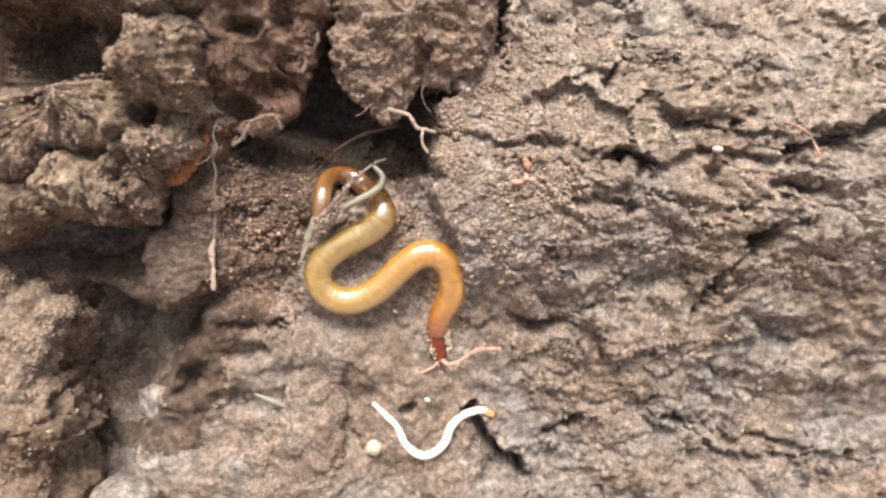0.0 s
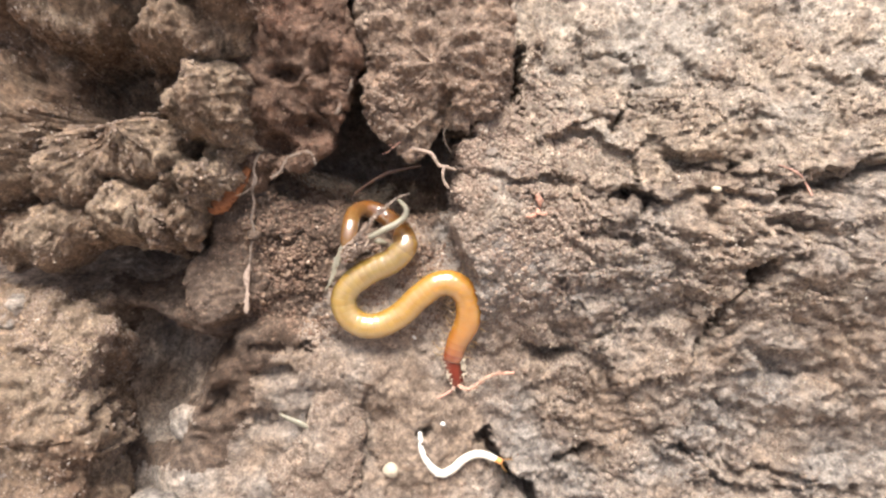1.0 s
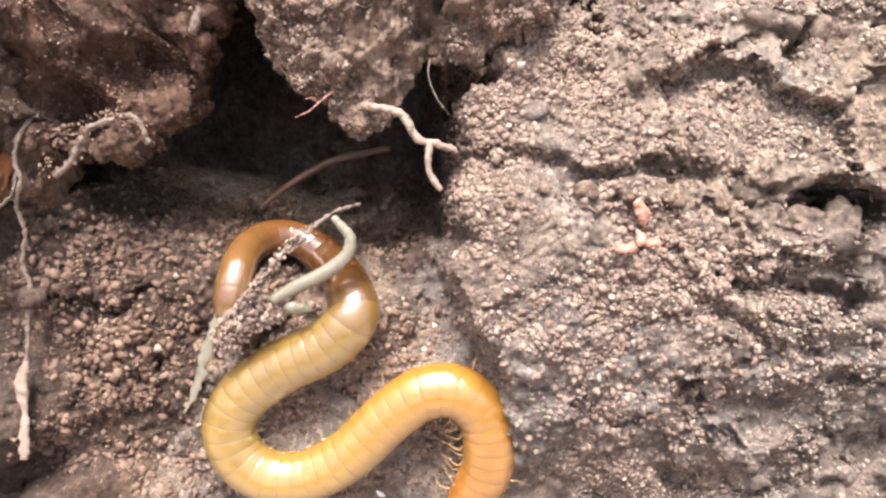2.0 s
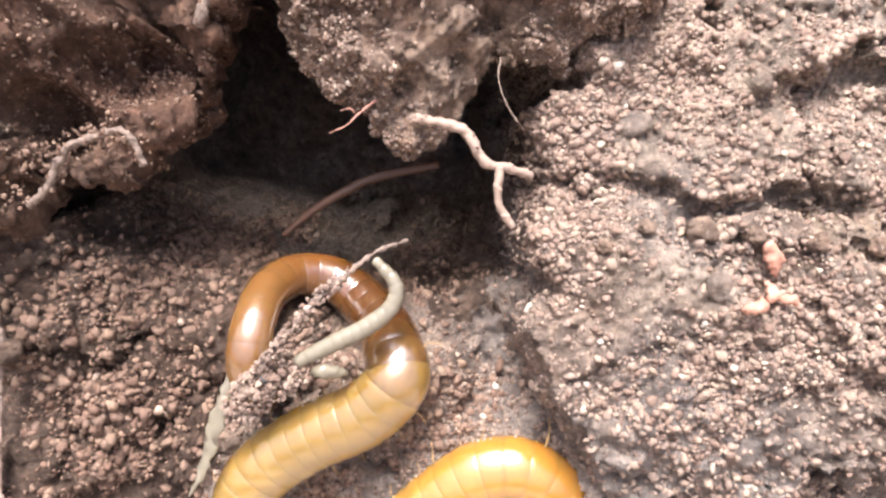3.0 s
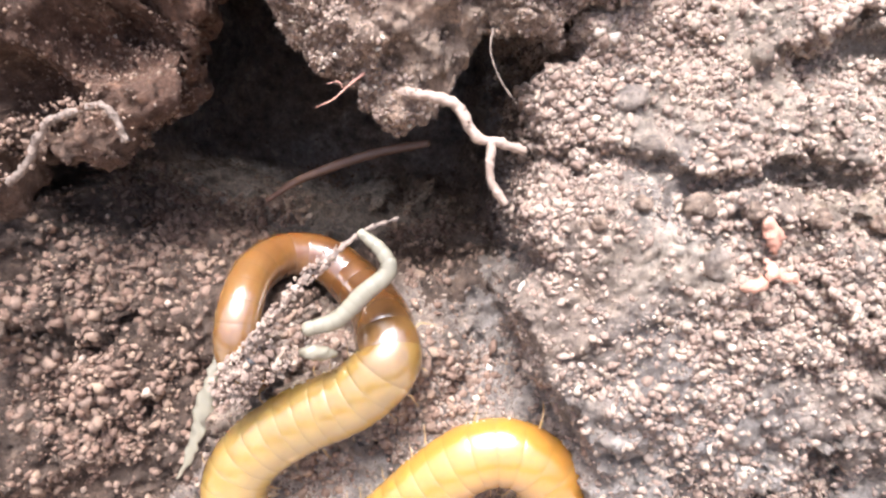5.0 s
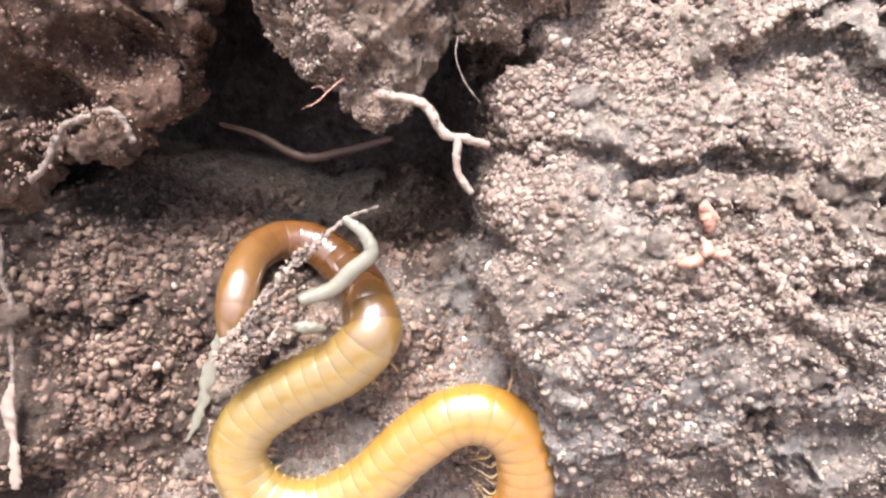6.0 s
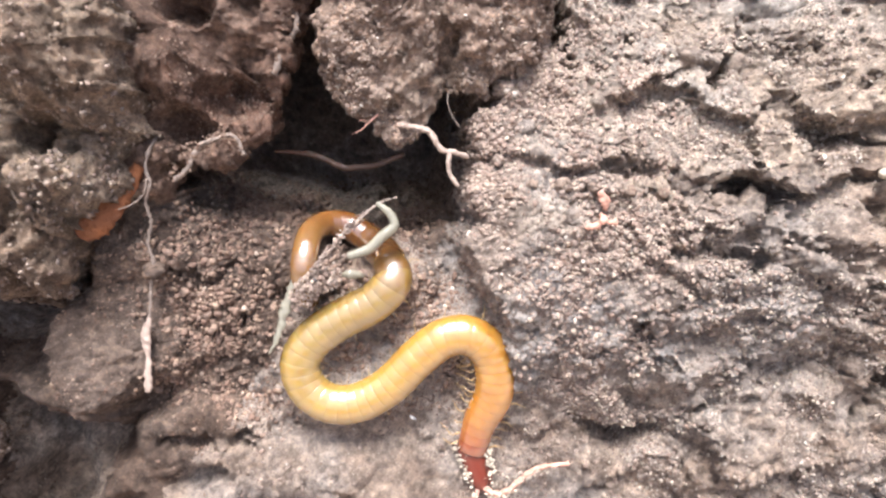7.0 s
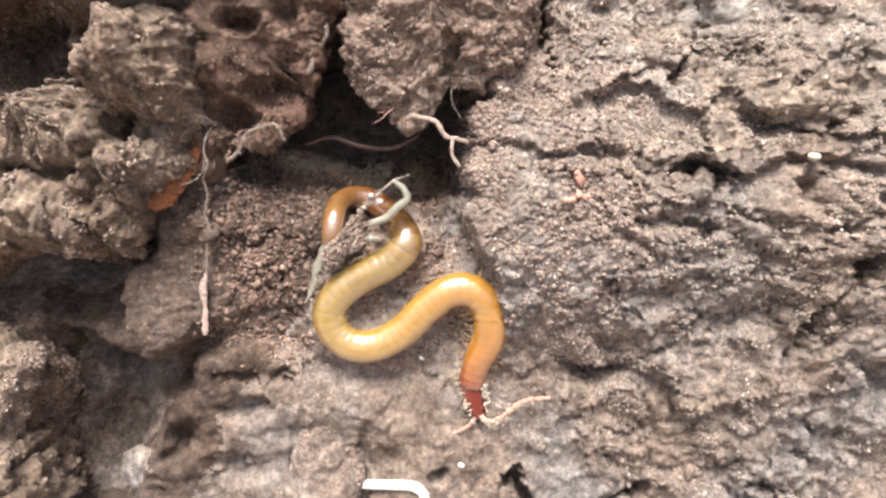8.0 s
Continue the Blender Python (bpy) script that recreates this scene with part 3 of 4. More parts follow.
MID = clod("soil_clod", [(-1.17, 2.43), (-1.15, 2.14), (-1.10, 1.94), (-1.03, 1.73), (-0.91, 1.66), (-0.74, 1.45), (-0.61, 1.36), (-0.44, 1.41), (-0.36, 1.60), (-0.18, 1.78), (0.05, 1.70), (0.30, 1.80), (0.50, 2.02), (0.57, 2.45), (0.5, 3.6), (-0.4, 3.9), (-1.2, 3.5)],
           (-0.35, 2.45), 7.45, 7.95, "brown crumbly soil clod hanging over the dark cavity", CLOD, 1, rings=150, sectors=420, lumps=0.10, lean=0.03, ragged=0.06, power=4.0, relief=shelving)
INNER = clod("soil_clod", [(-1.32, 2.75), (-1.34, 2.40), (-1.39, 2.05), (-1.47, 1.76), (-1.64, 1.42), (-1.80, 1.36), (-2.05, 1.18), (-2.25, 1.22), (-2.8, 1.0), (-3.2, 1.6), (-3.2, 3.4), (-2.2, 3.7), (-1.3, 3.3)],
             (-2.15, 2.2), 7.50, 8.05, "dark reddish-brown soil clod with root hairs at its edge", DARK_CLOD, 2, rings=140, sectors=360, lumps=0.18, lean=0.10, ragged=0.08, dents=[((-1.75, 1.72), (0.30, 0.16), 0.22), ((-2.05, 2.30), (0.22, 0.12), 0.28), ((-1.62, 2.42), (0.12, 0.20), 0.20), ((-2.15, 1.50), (0.22, 0.16), 0.25)])
BULGES = [  # middle, half sizes, how far it stands out
    ((-3.10, 2.66), (0.50, 0.36), 0.42), ((-2.72, 1.90), (0.62, 0.50), 0.48), ((-3.62, 1.40), (0.50, 0.40), 0.34), ((-2.98, 1.10), (0.48, 0.34), 0.40), ((-3.72, 0.66), (0.52, 0.40), 0.46),
    ((-3.12, 0.52), (0.26, 0.40), 0.34), ((-4.45, 1.15), (0.42, 0.55), 0.36), ((-4.30, 2.80), (0.6, 0.30), 0.30), ((-4.70, 0.35), (0.6, 0.45), 0.40), ((-2.62, 1.28), (0.20, 0.40), 0.24), ((-5.3, 1.6), (0.6, 0.9), 0.4), ((-2.6, 3.0), (0.4, 0.5), 0.3),
]


def bulging(x, z):
    """Lumps that stand out of the pale clod, with dark gaps between, and its burrow."""
    p = np.stack([x, z, 0 * x], 1)
    wx, wz = x + 0.16 * fbm(p, 0.5, 4, 0.6, 231), z + 0.16 * fbm(p + 7, 0.5, 4, 0.6, 233)
    out = np.full(x.shape, -0.62)
    for (a, b), (ra, rb), h in BULGES:
        s = np.hypot((wx - a) / (1.08 * ra), (wz - b) / (1.08 * rb))
        out = np.maximum(out, 1.9 * h * np.sqrt(np.clip(1 - s ** 2.4, 0, 1)) - 0.52)
    out = out + 0.15 * fbm(p * (1.5, 0.45, 1), 0.30, 4, 0.6, 235) + 0.10 * (crumbs(np.stack([wx, wz * 0.7, 0 * x], 1), 0.34, 237) - 0.4)
    hole = np.hypot((wx + 3.95) / 0.42, (wz - 2.08) / 0.42)
    pit = np.hypot((wx + 2.98) / 0.13, (wz - 1.46) / 0.13)
    # unseen brow high on the clod, added to throw shade down its front
    out = out + 1.0 * step(2.75, 3.5, z)
    return -out + 1.1 * step(1.15, 0.6, hole) + 0.4 * step(1.2, 0.6, pit)


FRONT = clod("soil_clod", [(-2.32, 3.0), (-2.36, 2.2), (-2.40, 1.50), (-2.50, 1.21), (-2.60, 0.95), (-2.88, 0.72), (-3.02, 0.55), (-3.14, 0.28), (-3.42, 0.20), (-3.53, 0.40), (-3.75, 0.28), (-4.04, 0.33), (-4.34, 0.30), (-4.8, -0.05), (-5.6, -0.1), (-6.5, 1.0), (-6.5, 3.6), (-4.5, 4.4), (-2.6, 4.0)],
             (-3.9, 1.7), 7.34, 8.7, "large pale brown soil clod with a round burrow hole", WARM, 3, amount=0.9, rings=190, sectors=460, power=4.0, lean=0.12, ragged=0.12, lumps=0.08, relief=bulging)
LOW = clod("soil_clod", [(-1.72, -1.50), (-1.42, -1.40), (-1.20, -1.50), (-1.18, -2.05), (-1.10, -2.45), (-1.2, -3.4), (-2.3, -3.4), (-2.35, -2.7), (-2.05, -2.15)],
           (-1.65, -2.45), 7.86, 8.7, "grey clayey soil clod with sharp broken faces", CLAY, 4, rings=110, sectors=260, lumps=0.13, amount=0.35, ragged=0.07)
OUTER = clod("soil_clod", [(-4.55, -0.42), (-4.38, -0.58), (-4.22, -0.95), (-4.34, -1.57), (-4.22, -2.23), (-4.30, -2.9), (-4.2, -3.7), (-6, -4), (-6.5, -1.5), (-6, -0.3), (-4.9, -0.35)],
             (-5.2, -2.0), 7.25, 8.8, "rough brown soil clod with small pits", WARM, 5, rings=110, sectors=260, lumps=0.20, ragged=0.09)



def block(seed, fine):
    """An angular soil aggregate: a ball cut by chance planes, then worn."""
    rng = np.random.RandomState(seed)
    bm = bmesh.new()
    bmesh.ops.create_icosphere(bm, subdivisions=fine, radius=1)
    v = np.array([p.co[:] for p in bm.verts])
    f = np.array([[p.index for p in q.verts] for q in bm.faces])
    bm.free()
    r = np.full(len(v), 1.15)
    for k in range(11):
        n = rng.normal(size=3)
        n /= np.linalg.norm(n)
        c = v @ n
        r = np.where(c > 0.05, np.minimum(r, rng.uniform(0.48, 0.9) / np.maximum(c, 0.05)), r)
    v = v * r[:, None] * rng.uniform(0.75, 1.15, 3)
    return v * (1 + 0.14 * fbm(v + seed, 0.5, 4, 0.6, seed) + 0.22 * (crumbs(v + seed, 0.34, seed) - 0.4))[:, None], f


BLOCKS = {(m.name, g): [data("lump", *block(300 + k, g), m) for k in range(7)] for m in (CLOD, CLAY, SOIL, WARM, MOIST_SHADE_SOIL, DARK_CLOD) for g in (2, 3, 4)}


def lump_on(owner, v, f, count, size, mat, seed, where):
    """Soil aggregates that stick out of a clod, each a part of it."""
    rng = np.random.RandomState(seed)
    mid = v[f].mean(1)
    n = np.cross(v[f[:, 2]] - v[f[:, 0]], v[f[:, 3]] - v[f[:, 1]])
    w = np.linalg.norm(n, axis=1) * where(mid) * (n[:, 1] < 0)
    for k in rng.choice(len(f), count, p=w / w.sum()):
        r = size[0] * (size[1] / size[0]) ** rng.rand() ** 1.5
        nn = n[k] / np.linalg.norm(n[k])
        ob = part("lump", BLOCKS[mat.name, 4 if r > 0.17 else 3 if r > 0.07 else 2][rng.randint(7)], owner)
        ob.matrix_basis = Matrix.LocRotScale(Vector(mid[k] - nn * r * 0.62) * S, Euler(rng.uniform(0, 6.28, 3)), Vector((r, r, r)))


def seen(m):
    return (np.abs(m[:, 0]) < 5.4) * (np.abs(m[:, 2]) < 3.3) * 1.0


lump_on(MID[2], *MID[:2], 16, (0.04, 0.12), CLOD, 1, lambda m: seen(m) * (m[:, 2] > 1.75))
lump_on(INNER[2], *INNER[:2], 12, (0.05, 0.13), DARK_CLOD, 2, lambda m: seen(m) * (m[:, 0] < -1.5))
lump_on(FRONT[2], *FRONT[:2], 40, (0.04, 0.10), WARM, 3, lambda m: seen(m) * (np.hypot(m[:, 0] + 3.95, m[:, 2] - 2.08) > 0.5))
lump_on(LOW[2], *LOW[:2], 7, (0.05, 0.14), CLAY, 4, seen)
lump_on(FACE, FACE_V, FACE_F, 90, (0.035, 0.11), SOIL, 6, lambda m: seen(m) * (m[:, 0] > 0.1) * (m[:, 1] < 8.2))
lump_on(FACE, FACE_V, FACE_F, 60, (0.05, 0.20), CLAY, 7, lambda m: seen(m) * (m[:, 0] > 1.6) * (m[:, 1] < 8.2))
lump_on(FACE, FACE_V, FACE_F, 150, (0.025, 0.075), MOIST_SHADE_SOIL, 8, lambda m: seen(m) * (m[:, 0] < -0.2) * (m[:, 0] > -2.6) * (m[:, 2] < 1.1) * (m[:, 2] > -0.9) * (line_distance(m[:, 0], m[:, 2], [(x, z) for x, _, z in SPINE])[0] > 0.22))
lump_on(FACE, FACE_V, FACE_F, 40, (0.04, 0.15), CLAY, 9, lambda m: seen(m) * (m[:, 2] < -1.2) * (m[:, 0] < 0.2) * (np.hypot(m[:, 0], m[:, 2] + 2.3) > 1.0))
lump_on(OUTER[2], *OUTER[:2], 8, (0.06, 0.18), SOIL, 5, seen)
# ------------------------------------------------------------------ the large centipede


def centipede():
    root = thing("centipede", None, "glossy yellow soil centipede coiled in an S, dark red head", "centipede")
    n = 66
    fine = smooth_path(SPINE, n * 10 + 1)
    rng = np.random.RandomState(5)
    leg_me = []
    for k in range(4):
        bend = 0.015 + 0.010 * k
        path = smooth_path([(0, 0, 0), (0.05, 0.0, bend), (0.080, 0.012, bend * 0.6), (0.100 + 0.014 * k, 0.04, 0.0)], 9)
        leg_me.append(data("leg", *tube(path, np.linspace(0.0055, 0.0015, 9), 6), LEG))
    for i in range(n):
        a, b = i * 10, i * 10 + 10
        lo, hi = max(a - 2, 0), min(b + 2, len(fine) - 1)
        path = fine[lo:hi + 1]
        s = (np.arange(lo, hi + 1) - a) / 10
        along = (i + np.clip(s, 0, 1)) / n
        r = 0.160 * (0.80 + 0.20 * step(0.0, 0.10, along)) * (1 - 0.36 * step(0.60, 0.90, along))
        r = r * (1 + 0.008 * fbm(path, 0.06, 2, 0.5, 7)) * (1 + 0.013 * np.sin(np.pi * np.clip(s, 0, 1)) ** 0.6 - 0.02 * step(0.05, -0.15, s) - 0.04 * step(0.95, 1.2, s))
        me = data("segment", *tube(path, r, 26, 0.86), CUTICLE)
        ob = part("segment", me, root)
        t = (i + 0.5) / n
        # rear rings are amber; those past 0.69 darker still, shade put in the colour
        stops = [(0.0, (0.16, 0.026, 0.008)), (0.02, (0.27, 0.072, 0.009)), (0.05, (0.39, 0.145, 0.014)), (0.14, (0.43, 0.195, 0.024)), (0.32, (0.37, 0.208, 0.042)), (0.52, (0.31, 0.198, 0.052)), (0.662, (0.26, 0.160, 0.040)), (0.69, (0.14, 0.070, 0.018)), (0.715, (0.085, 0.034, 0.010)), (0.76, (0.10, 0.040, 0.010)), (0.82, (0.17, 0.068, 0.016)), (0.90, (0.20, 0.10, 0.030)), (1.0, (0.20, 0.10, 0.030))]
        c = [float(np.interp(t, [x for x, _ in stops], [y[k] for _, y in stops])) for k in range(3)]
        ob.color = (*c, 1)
        m = fine[(a + b) // 2]
        tan = fine[min(b, len(fine) - 1)] - fine[a]
        tan /= np.linalg.norm(tan)
        side = np.cross(tan, (0, -1, 0))
        side /= np.linalg.norm(side)
        for sg in (-1, 1) if i < 46 else ():
            if i > 14 and rng.rand() < 0.3:
                continue
            x = Vector(side * sg)
            z = Vector(tan) * rng.uniform(-1, 1) * 0.8 + Vector(tan) + Vector((0, rng.uniform(-0.5, 0.5), 0))
            y = z.cross(x).normalized()
            if y.y < 0:
                y = -y
            z = x.cross(y)
            rot = Matrix((x, y, z)).transposed().to_4x4()
            leg = part("leg", leg_me[rng.randint(4)], root)
            size = rng.uniform(0.5, 0.95) + (0.4 if i < 13 else 0)
            leg.matrix_basis = Matrix.Translation((Vector(m + side * sg * 0.125) + Vector((0, 0.0, 0))) * S) @ rot @ Matrix.Diagonal((size, size, size, 1))
    # head, which sways a little, with its two feelers
    hv, hf = tube(smooth_path([(0.0, 0.0, 0.03), (0.01, 0.0, -0.06), (0.03, 0.0, -0.16), (0.06, 0.0, -0.27), (0.085, 0.01, -0.36)], 22), 0.128 * np.r_[np.linspace(1.0, 0.80, 8), np.linspace(0.78, 0.58, 9), (0.54, 0.5, 0.44, 0.34, 0.2)], 22, 0.7)
    head = part("head", data("head", hv, hf, HEAD), root, "dark red head shield")
    feeler = part("antenna", data("antenna", *tube(smooth_path([(0.05, 0.00, -0.33), (0.0, -0.03, -0.41), (-0.17, -0.04, -0.50), (-0.28, -0.03, -0.58), (-0.42, -0.02, -0.68)], 28), np.linspace(0.020, 0.008, 28), 8, 1, 0.3), RED_ROOT), head, "thin orange antenna")
    part("antenna", data("antenna", *tube(smooth_path([(0.09, 0.00, -0.33), (0.17, -0.05, -0.37), (0.27, -0.07, -0.35), (0.38, -0.08, -0.26), (0.50, -0.08, -0.17), (0.62, -0.08, -0.14), (0.79, -0.07, -0.13)], 40), np.linspace(0.026, 0.018, 40), 10, 1, 0.9), PEACH), head, "crumb-coated pale orange antenna")
    for sg in (-1, 1):
        part("claw", data("claw", *tube(smooth_path([(0.03 + sg * 0.075, 0.05, -0.17), (0.06 + sg * 0.09, 0.05, -0.27), (0.08 + sg * 0.03, 0.05, -0.36)], 10), np.linspace(0.035, 0.010, 10), 8), HEAD), head, "dark red poison claw")
    return root, head, feeler


CENTIPEDE, CHEAD, FEELER = centipede()


# ------------------------------------------------------------------ small centipedes that move in pieces
def small_centipede(label, curve, n, width, mat, head_mat=None, legs=True):
    root = thing("young_centipede", None, label, "centipede", "young centipedes")
    path = smooth_path(curve, n + 1)
    length = np.linalg.norm(np.diff(path, axis=0), axis=1).mean()
    pieces = []
    for i in range(n):
        taper = width * (0.30 + 0.70 * math.sin(math.pi * min(1, max(0, 0.06 + 0.80 * i / n))) ** 0.6)
        x = np.linspace(-0.78, 0.78, 9) * length
        r = taper * (1 - 0.16 * np.abs(np.linspace(-1, 1, 9)) ** 3)
        last = i == n - 1 and head_mat
        me = data("head" if last else "segment", *tube(np.stack([x, 0 * x, 0 * x], 1), r, 14, 0.85), head_mat if last else mat)
        ob = part("head" if last else "segment", me, root)
        pieces.append(ob)
        if last:
            for sg in (-1, 1):
                part("antenna", data("antenna", *tube([(length * 0.5, 0, sg * 0.01), (length * 1.2, 0, sg * 0.06), (length * 2.0, 0, sg * 0.10)], np.linspace(0.007, 0.003, 3), 6), head_mat), ob)
        elif legs:
            for sg in (-1, 1):
                part("leg", data("leg", *tube([(0, 0, sg * taper * 0.8), (0.01, 0.0, sg * (taper + 0.008)), (0.02, 0.03, sg * (taper + 0.016))], (0.003, 0.002, 0.001), 5), mat), ob)
    return root, pieces


def pose_on(curve, n):
    """One pose a piece, strung along the curve."""
    path = smooth_path(curve, 2 * n + 1)
    out = []
    for i in range(n):
        a, m, b = path[2 * i], path[2 * i + 1], path[2 * i + 2]
        x = Vector(b - a).normalized()
        y = (Vector((0, 1, 0)) - x * x.y).normalized()
        out.append(Matrix.Translation(Vector(m) * S) @ Matrix((x, y, x.cross(y))).transposed().to_4x4())
    return out


def flat(pts, depth):
    return [(x, depth, z) for x, z in pts]


WORM = [
    (0.0, flat([(-0.78, -2.04), (-0.63, -2.20), (-0.52, -2.31), (-0.44, -2.50), (-0.33, -2.65), (-0.18, -2.72), (-0.02, -2.66), (0.09, -2.53), (0.15, -2.36), (0.28, -2.21), (0.44, -2.14), (0.53, -2.13), (0.66, -2.18)], 8.05)),
    (0.3, flat([(-0.64, -2.04), (-0.53, -2.24), (-0.45, -2.46), (-0.35, -2.61), (-0.21, -2.67), (-0.03, -2.64), (0.10, -2.50), (0.15, -2.35), (0.29, -2.23), (0.47, -2.19), (0.56, -2.22), (0.68, -2.27)], 8.05)),
    (1.0, flat([(-0.43, -2.13), (-0.40, -2.34), (-0.30, -2.53), (-0.15, -2.64), (0.00, -2.58), (0.14, -2.45), (0.29, -2.38), (0.43, -2.39), (0.60, -2.46)], 8.05)),
    (1.4, flat([(-0.36, -2.20), (-0.35, -2.40), (-0.25, -2.57), (-0.11, -2.66), (0.04, -2.60), (0.18, -2.50), (0.33, -2.44), (0.47, -2.46), (0.62, -2.55)], 8.06)),
    (4.0, flat([(-0.90, -2.22), (-0.75, -2.34), (-0.58, -2.42), (-0.40, -2.44), (-0.22, -2.40), (-0.05, -2.42), (0.06, -2.50), (0.14, -2.62), (0.18, -2.76)], 8.06)),
    (6.0, flat([(-1.30, -2.18), (-1.12, -2.24), (-0.95, -2.28), (-0.77, -2.28), (-0.60, -2.26), (-0.45, -2.30), (-0.33, -2.40), (-0.28, -2.54), (-0.28, -2.70)], 8.06)),
    (8.0, flat([(-1.50, -2.16), (-1.32, -2.17), (-1.17, -2.17), (-0.94, -2.18), (-0.70, -2.19), (-0.58, -2.23), (-0.52, -2.32), (-0.50, -2.50), (-0.52, -2.70)], 8.04)),
]
WORM_THING, WORM_PIECES = small_centipede("small white young centipede with an orange head crawling on soil", WORM[0][1], 20, 0.056, WHITE, WHITE_HEAD)
COILED = [
    (0.0, flat([(-0.72, 0.90), (-0.64, 0.80), (-0.66, 0.70), (-0.77, 0.61), (-0.91, 0.54), (-1.06, 0.46)], 7.56)),
    (3.0, flat([(-0.72, 0.90), (-0.64, 0.80), (-0.66, 0.70), (-0.77, 0.61), (-0.91, 0.54), (-1.06, 0.46)], 7.56)),
    (4.5, flat([(-0.74, 0.92), (-0.65, 0.83), (-0.64, 0.75), (-0.75, 0.65), (-0.87, 0.54), (-1.00, 0.49)], 7.56)),
    (6.0, flat([(-0.73, 0.93), (-0.65, 0.86), (-0.62, 0.77), (-0.71, 0.69), (-0.81, 0.60), (-0.95, 0.55)], 7.56)),
    (8.0, flat([(-0.73, 0.93), (-0.65, 0.86), (-0.62, 0.77), (-0.71, 0.69), (-0.81, 0.60), (-0.95, 0.55)], 7.56)),
]
COILED_THING, COILED_PIECES = small_centipede("bluish white young centipede lying within the large centipede's coil", COILED[0][1], 16, 0.041, GLASSY, legs=False)
DEEP = [
    (0.0, flat([(-1.32, 0.96), (-1.16, 1.09), (-0.94, 1.22), (-0.76, 1.28), (-0.50, 1.34)], 8.35)),
    (4.7, flat([(-1.32, 0.98), (-1.16, 1.11), (-0.94, 1.23), (-0.76, 1.29), (-0.50, 1.34)], 8.35)),
    (6.0, flat([(-1.58, 1.42), (-1.38, 1.36), (-1.11, 1.23), (-0.88, 1.26), (-0.60, 1.33)], 8.35)),
    (8.0, flat([(-1.66, 1.30), (-1.40, 1.36), (-1.11, 1.27), (-0.80, 1.25), (-0.54, 1.36)], 8.35)),
]
DEEP_THING, DEEP_PIECES = small_centipede("thin brownish young centipede deep in the dark cavity", DEEP[0][1], 14, 0.027, BROWNISH, legs=False)
HIDING = [
    (0.0, flat([(-2.20, -1.86), (-2.07, -1.92), (-1.97, -1.96), (-1.85, -2.02)], 7.98)),
    (1.2, flat([(-2.20, -1.86), (-2.07, -1.92), (-1.97, -1.96), (-1.85, -2.02)], 7.98)),
    (6.0, flat([(-2.62, -1.96), (-2.50, -2.02), (-2.40, -2.08), (-2.29, -2.14)], 8.45)),
    (8.0, flat([(-2.62, -1.96), (-2.50, -2.02), (-2.40, -2.08), (-2.29, -2.14)], 8.45)),
]
HIDING_THING, HIDING_PIECES = small_centipede("pale young centipede slipping away between soil lumps", HIDING[0][1], 5, 0.036, GLASSY, legs=False)
skin = thing("glassy_strand", data("glassy_strand", *tube(smooth_path(flat([(-1.36, 0.46), (-1.42, 0.28), (-1.48, 0.08), (-1.53, -0.08), (-1.60, -0.20)], 7.64), 30), 0.036 * np.sin(np.linspace(0.25, 2.9, 30)), 10, 0.22, 0.9), GLASSY), "glassy whitish shed skin stuck to the soil", "shed skin")

# pale end of another young centipede, made as one still piece
thing("glassy_strand", data("glassy_strand", *tube(smooth_path([(-1.02, 7.60, 0.40), (-0.95, 7.56, 0.415), (-0.86, 7.62, 0.39)], 20), 0.034 * np.sin(np.linspace(0.4, 2.75, 20)), 10, 0.7, 0.4), GLASSY), "whitish end of another young centipede under the coil", "shed skin")


# ------------------------------------------------------------------ roots and fragments
def face_at(x, z, proud=0.0):
    """A point on the soil face at (x, z), so far proud of it."""
    near = np.hypot(FACE_V[:, 0] - x, FACE_V[:, 2] - z) < 0.05
    return (x, float(FACE_V[near, 1].min()) - proud, z)


def rootlet(name, label, pts, r, mat, rough=0.35, n=60, twigs=()):
    ob = thing(name, data(name, *tube(smooth_path(pts, n), np.linspace(r[0], r[1], n), 9, 1, rough), mat), label, "root")
    for p2, r2 in twigs:
        part("branch", data("branch", *tube(smooth_path(p2, n // 2), np.linspace(r2[0], r2[1], n // 2), 8, 1, rough), mat), ob)
    return ob


rootlet("root", "pale forked rootlet hanging from the clod over the cavity", [(-0.62, 7.66, 1.52), (-0.53, 7.54, 1.50), (-0.44, 7.47, 1.48), (-0.34, 7.45, 1.44), (-0.29, 7.45, 1.35), (-0.24, 7.46, 1.31), (-0.17, 7.48, 1.30), (-0.07, 7.55, 1.27)], (0.023, 0.019), ROOT, 0.45, 90,
        [([(-0.205, 7.46, 1.30), (-0.21, 7.46, 1.20), (-0.19, 7.47, 1.12), (-0.145, 7.48, 1.055)], (0.020, 0.015))])
hanging = rootlet("root", "thin purplish rootlet hanging straight down, papery pale end", [(-2.34, 7.58, 1.46), (-2.38, 7.50, 1.34), (-2.41, 7.50, 1.22), (-2.38, 7.50, 1.10), (-2.44, 7.55, 0.97), (-2.43, 7.60, 0.82), (-2.47, 7.63, 0.66), (-2.45, 7.66, 0.50), (-2.50, 7.70, 0.30), (-2.51, 7.71, 0.15), (-2.54, 7.72, 0.02)], (0.012, 0.013), DIRTY_ROOT, 0.9, 90,
                  [([(-2.40, 7.50, 1.14), (-2.44, 7.5, 1.02), (-2.53, 7.5, 0.95), (-2.62, 7.5, 0.92)], (0.010, 0.005))])
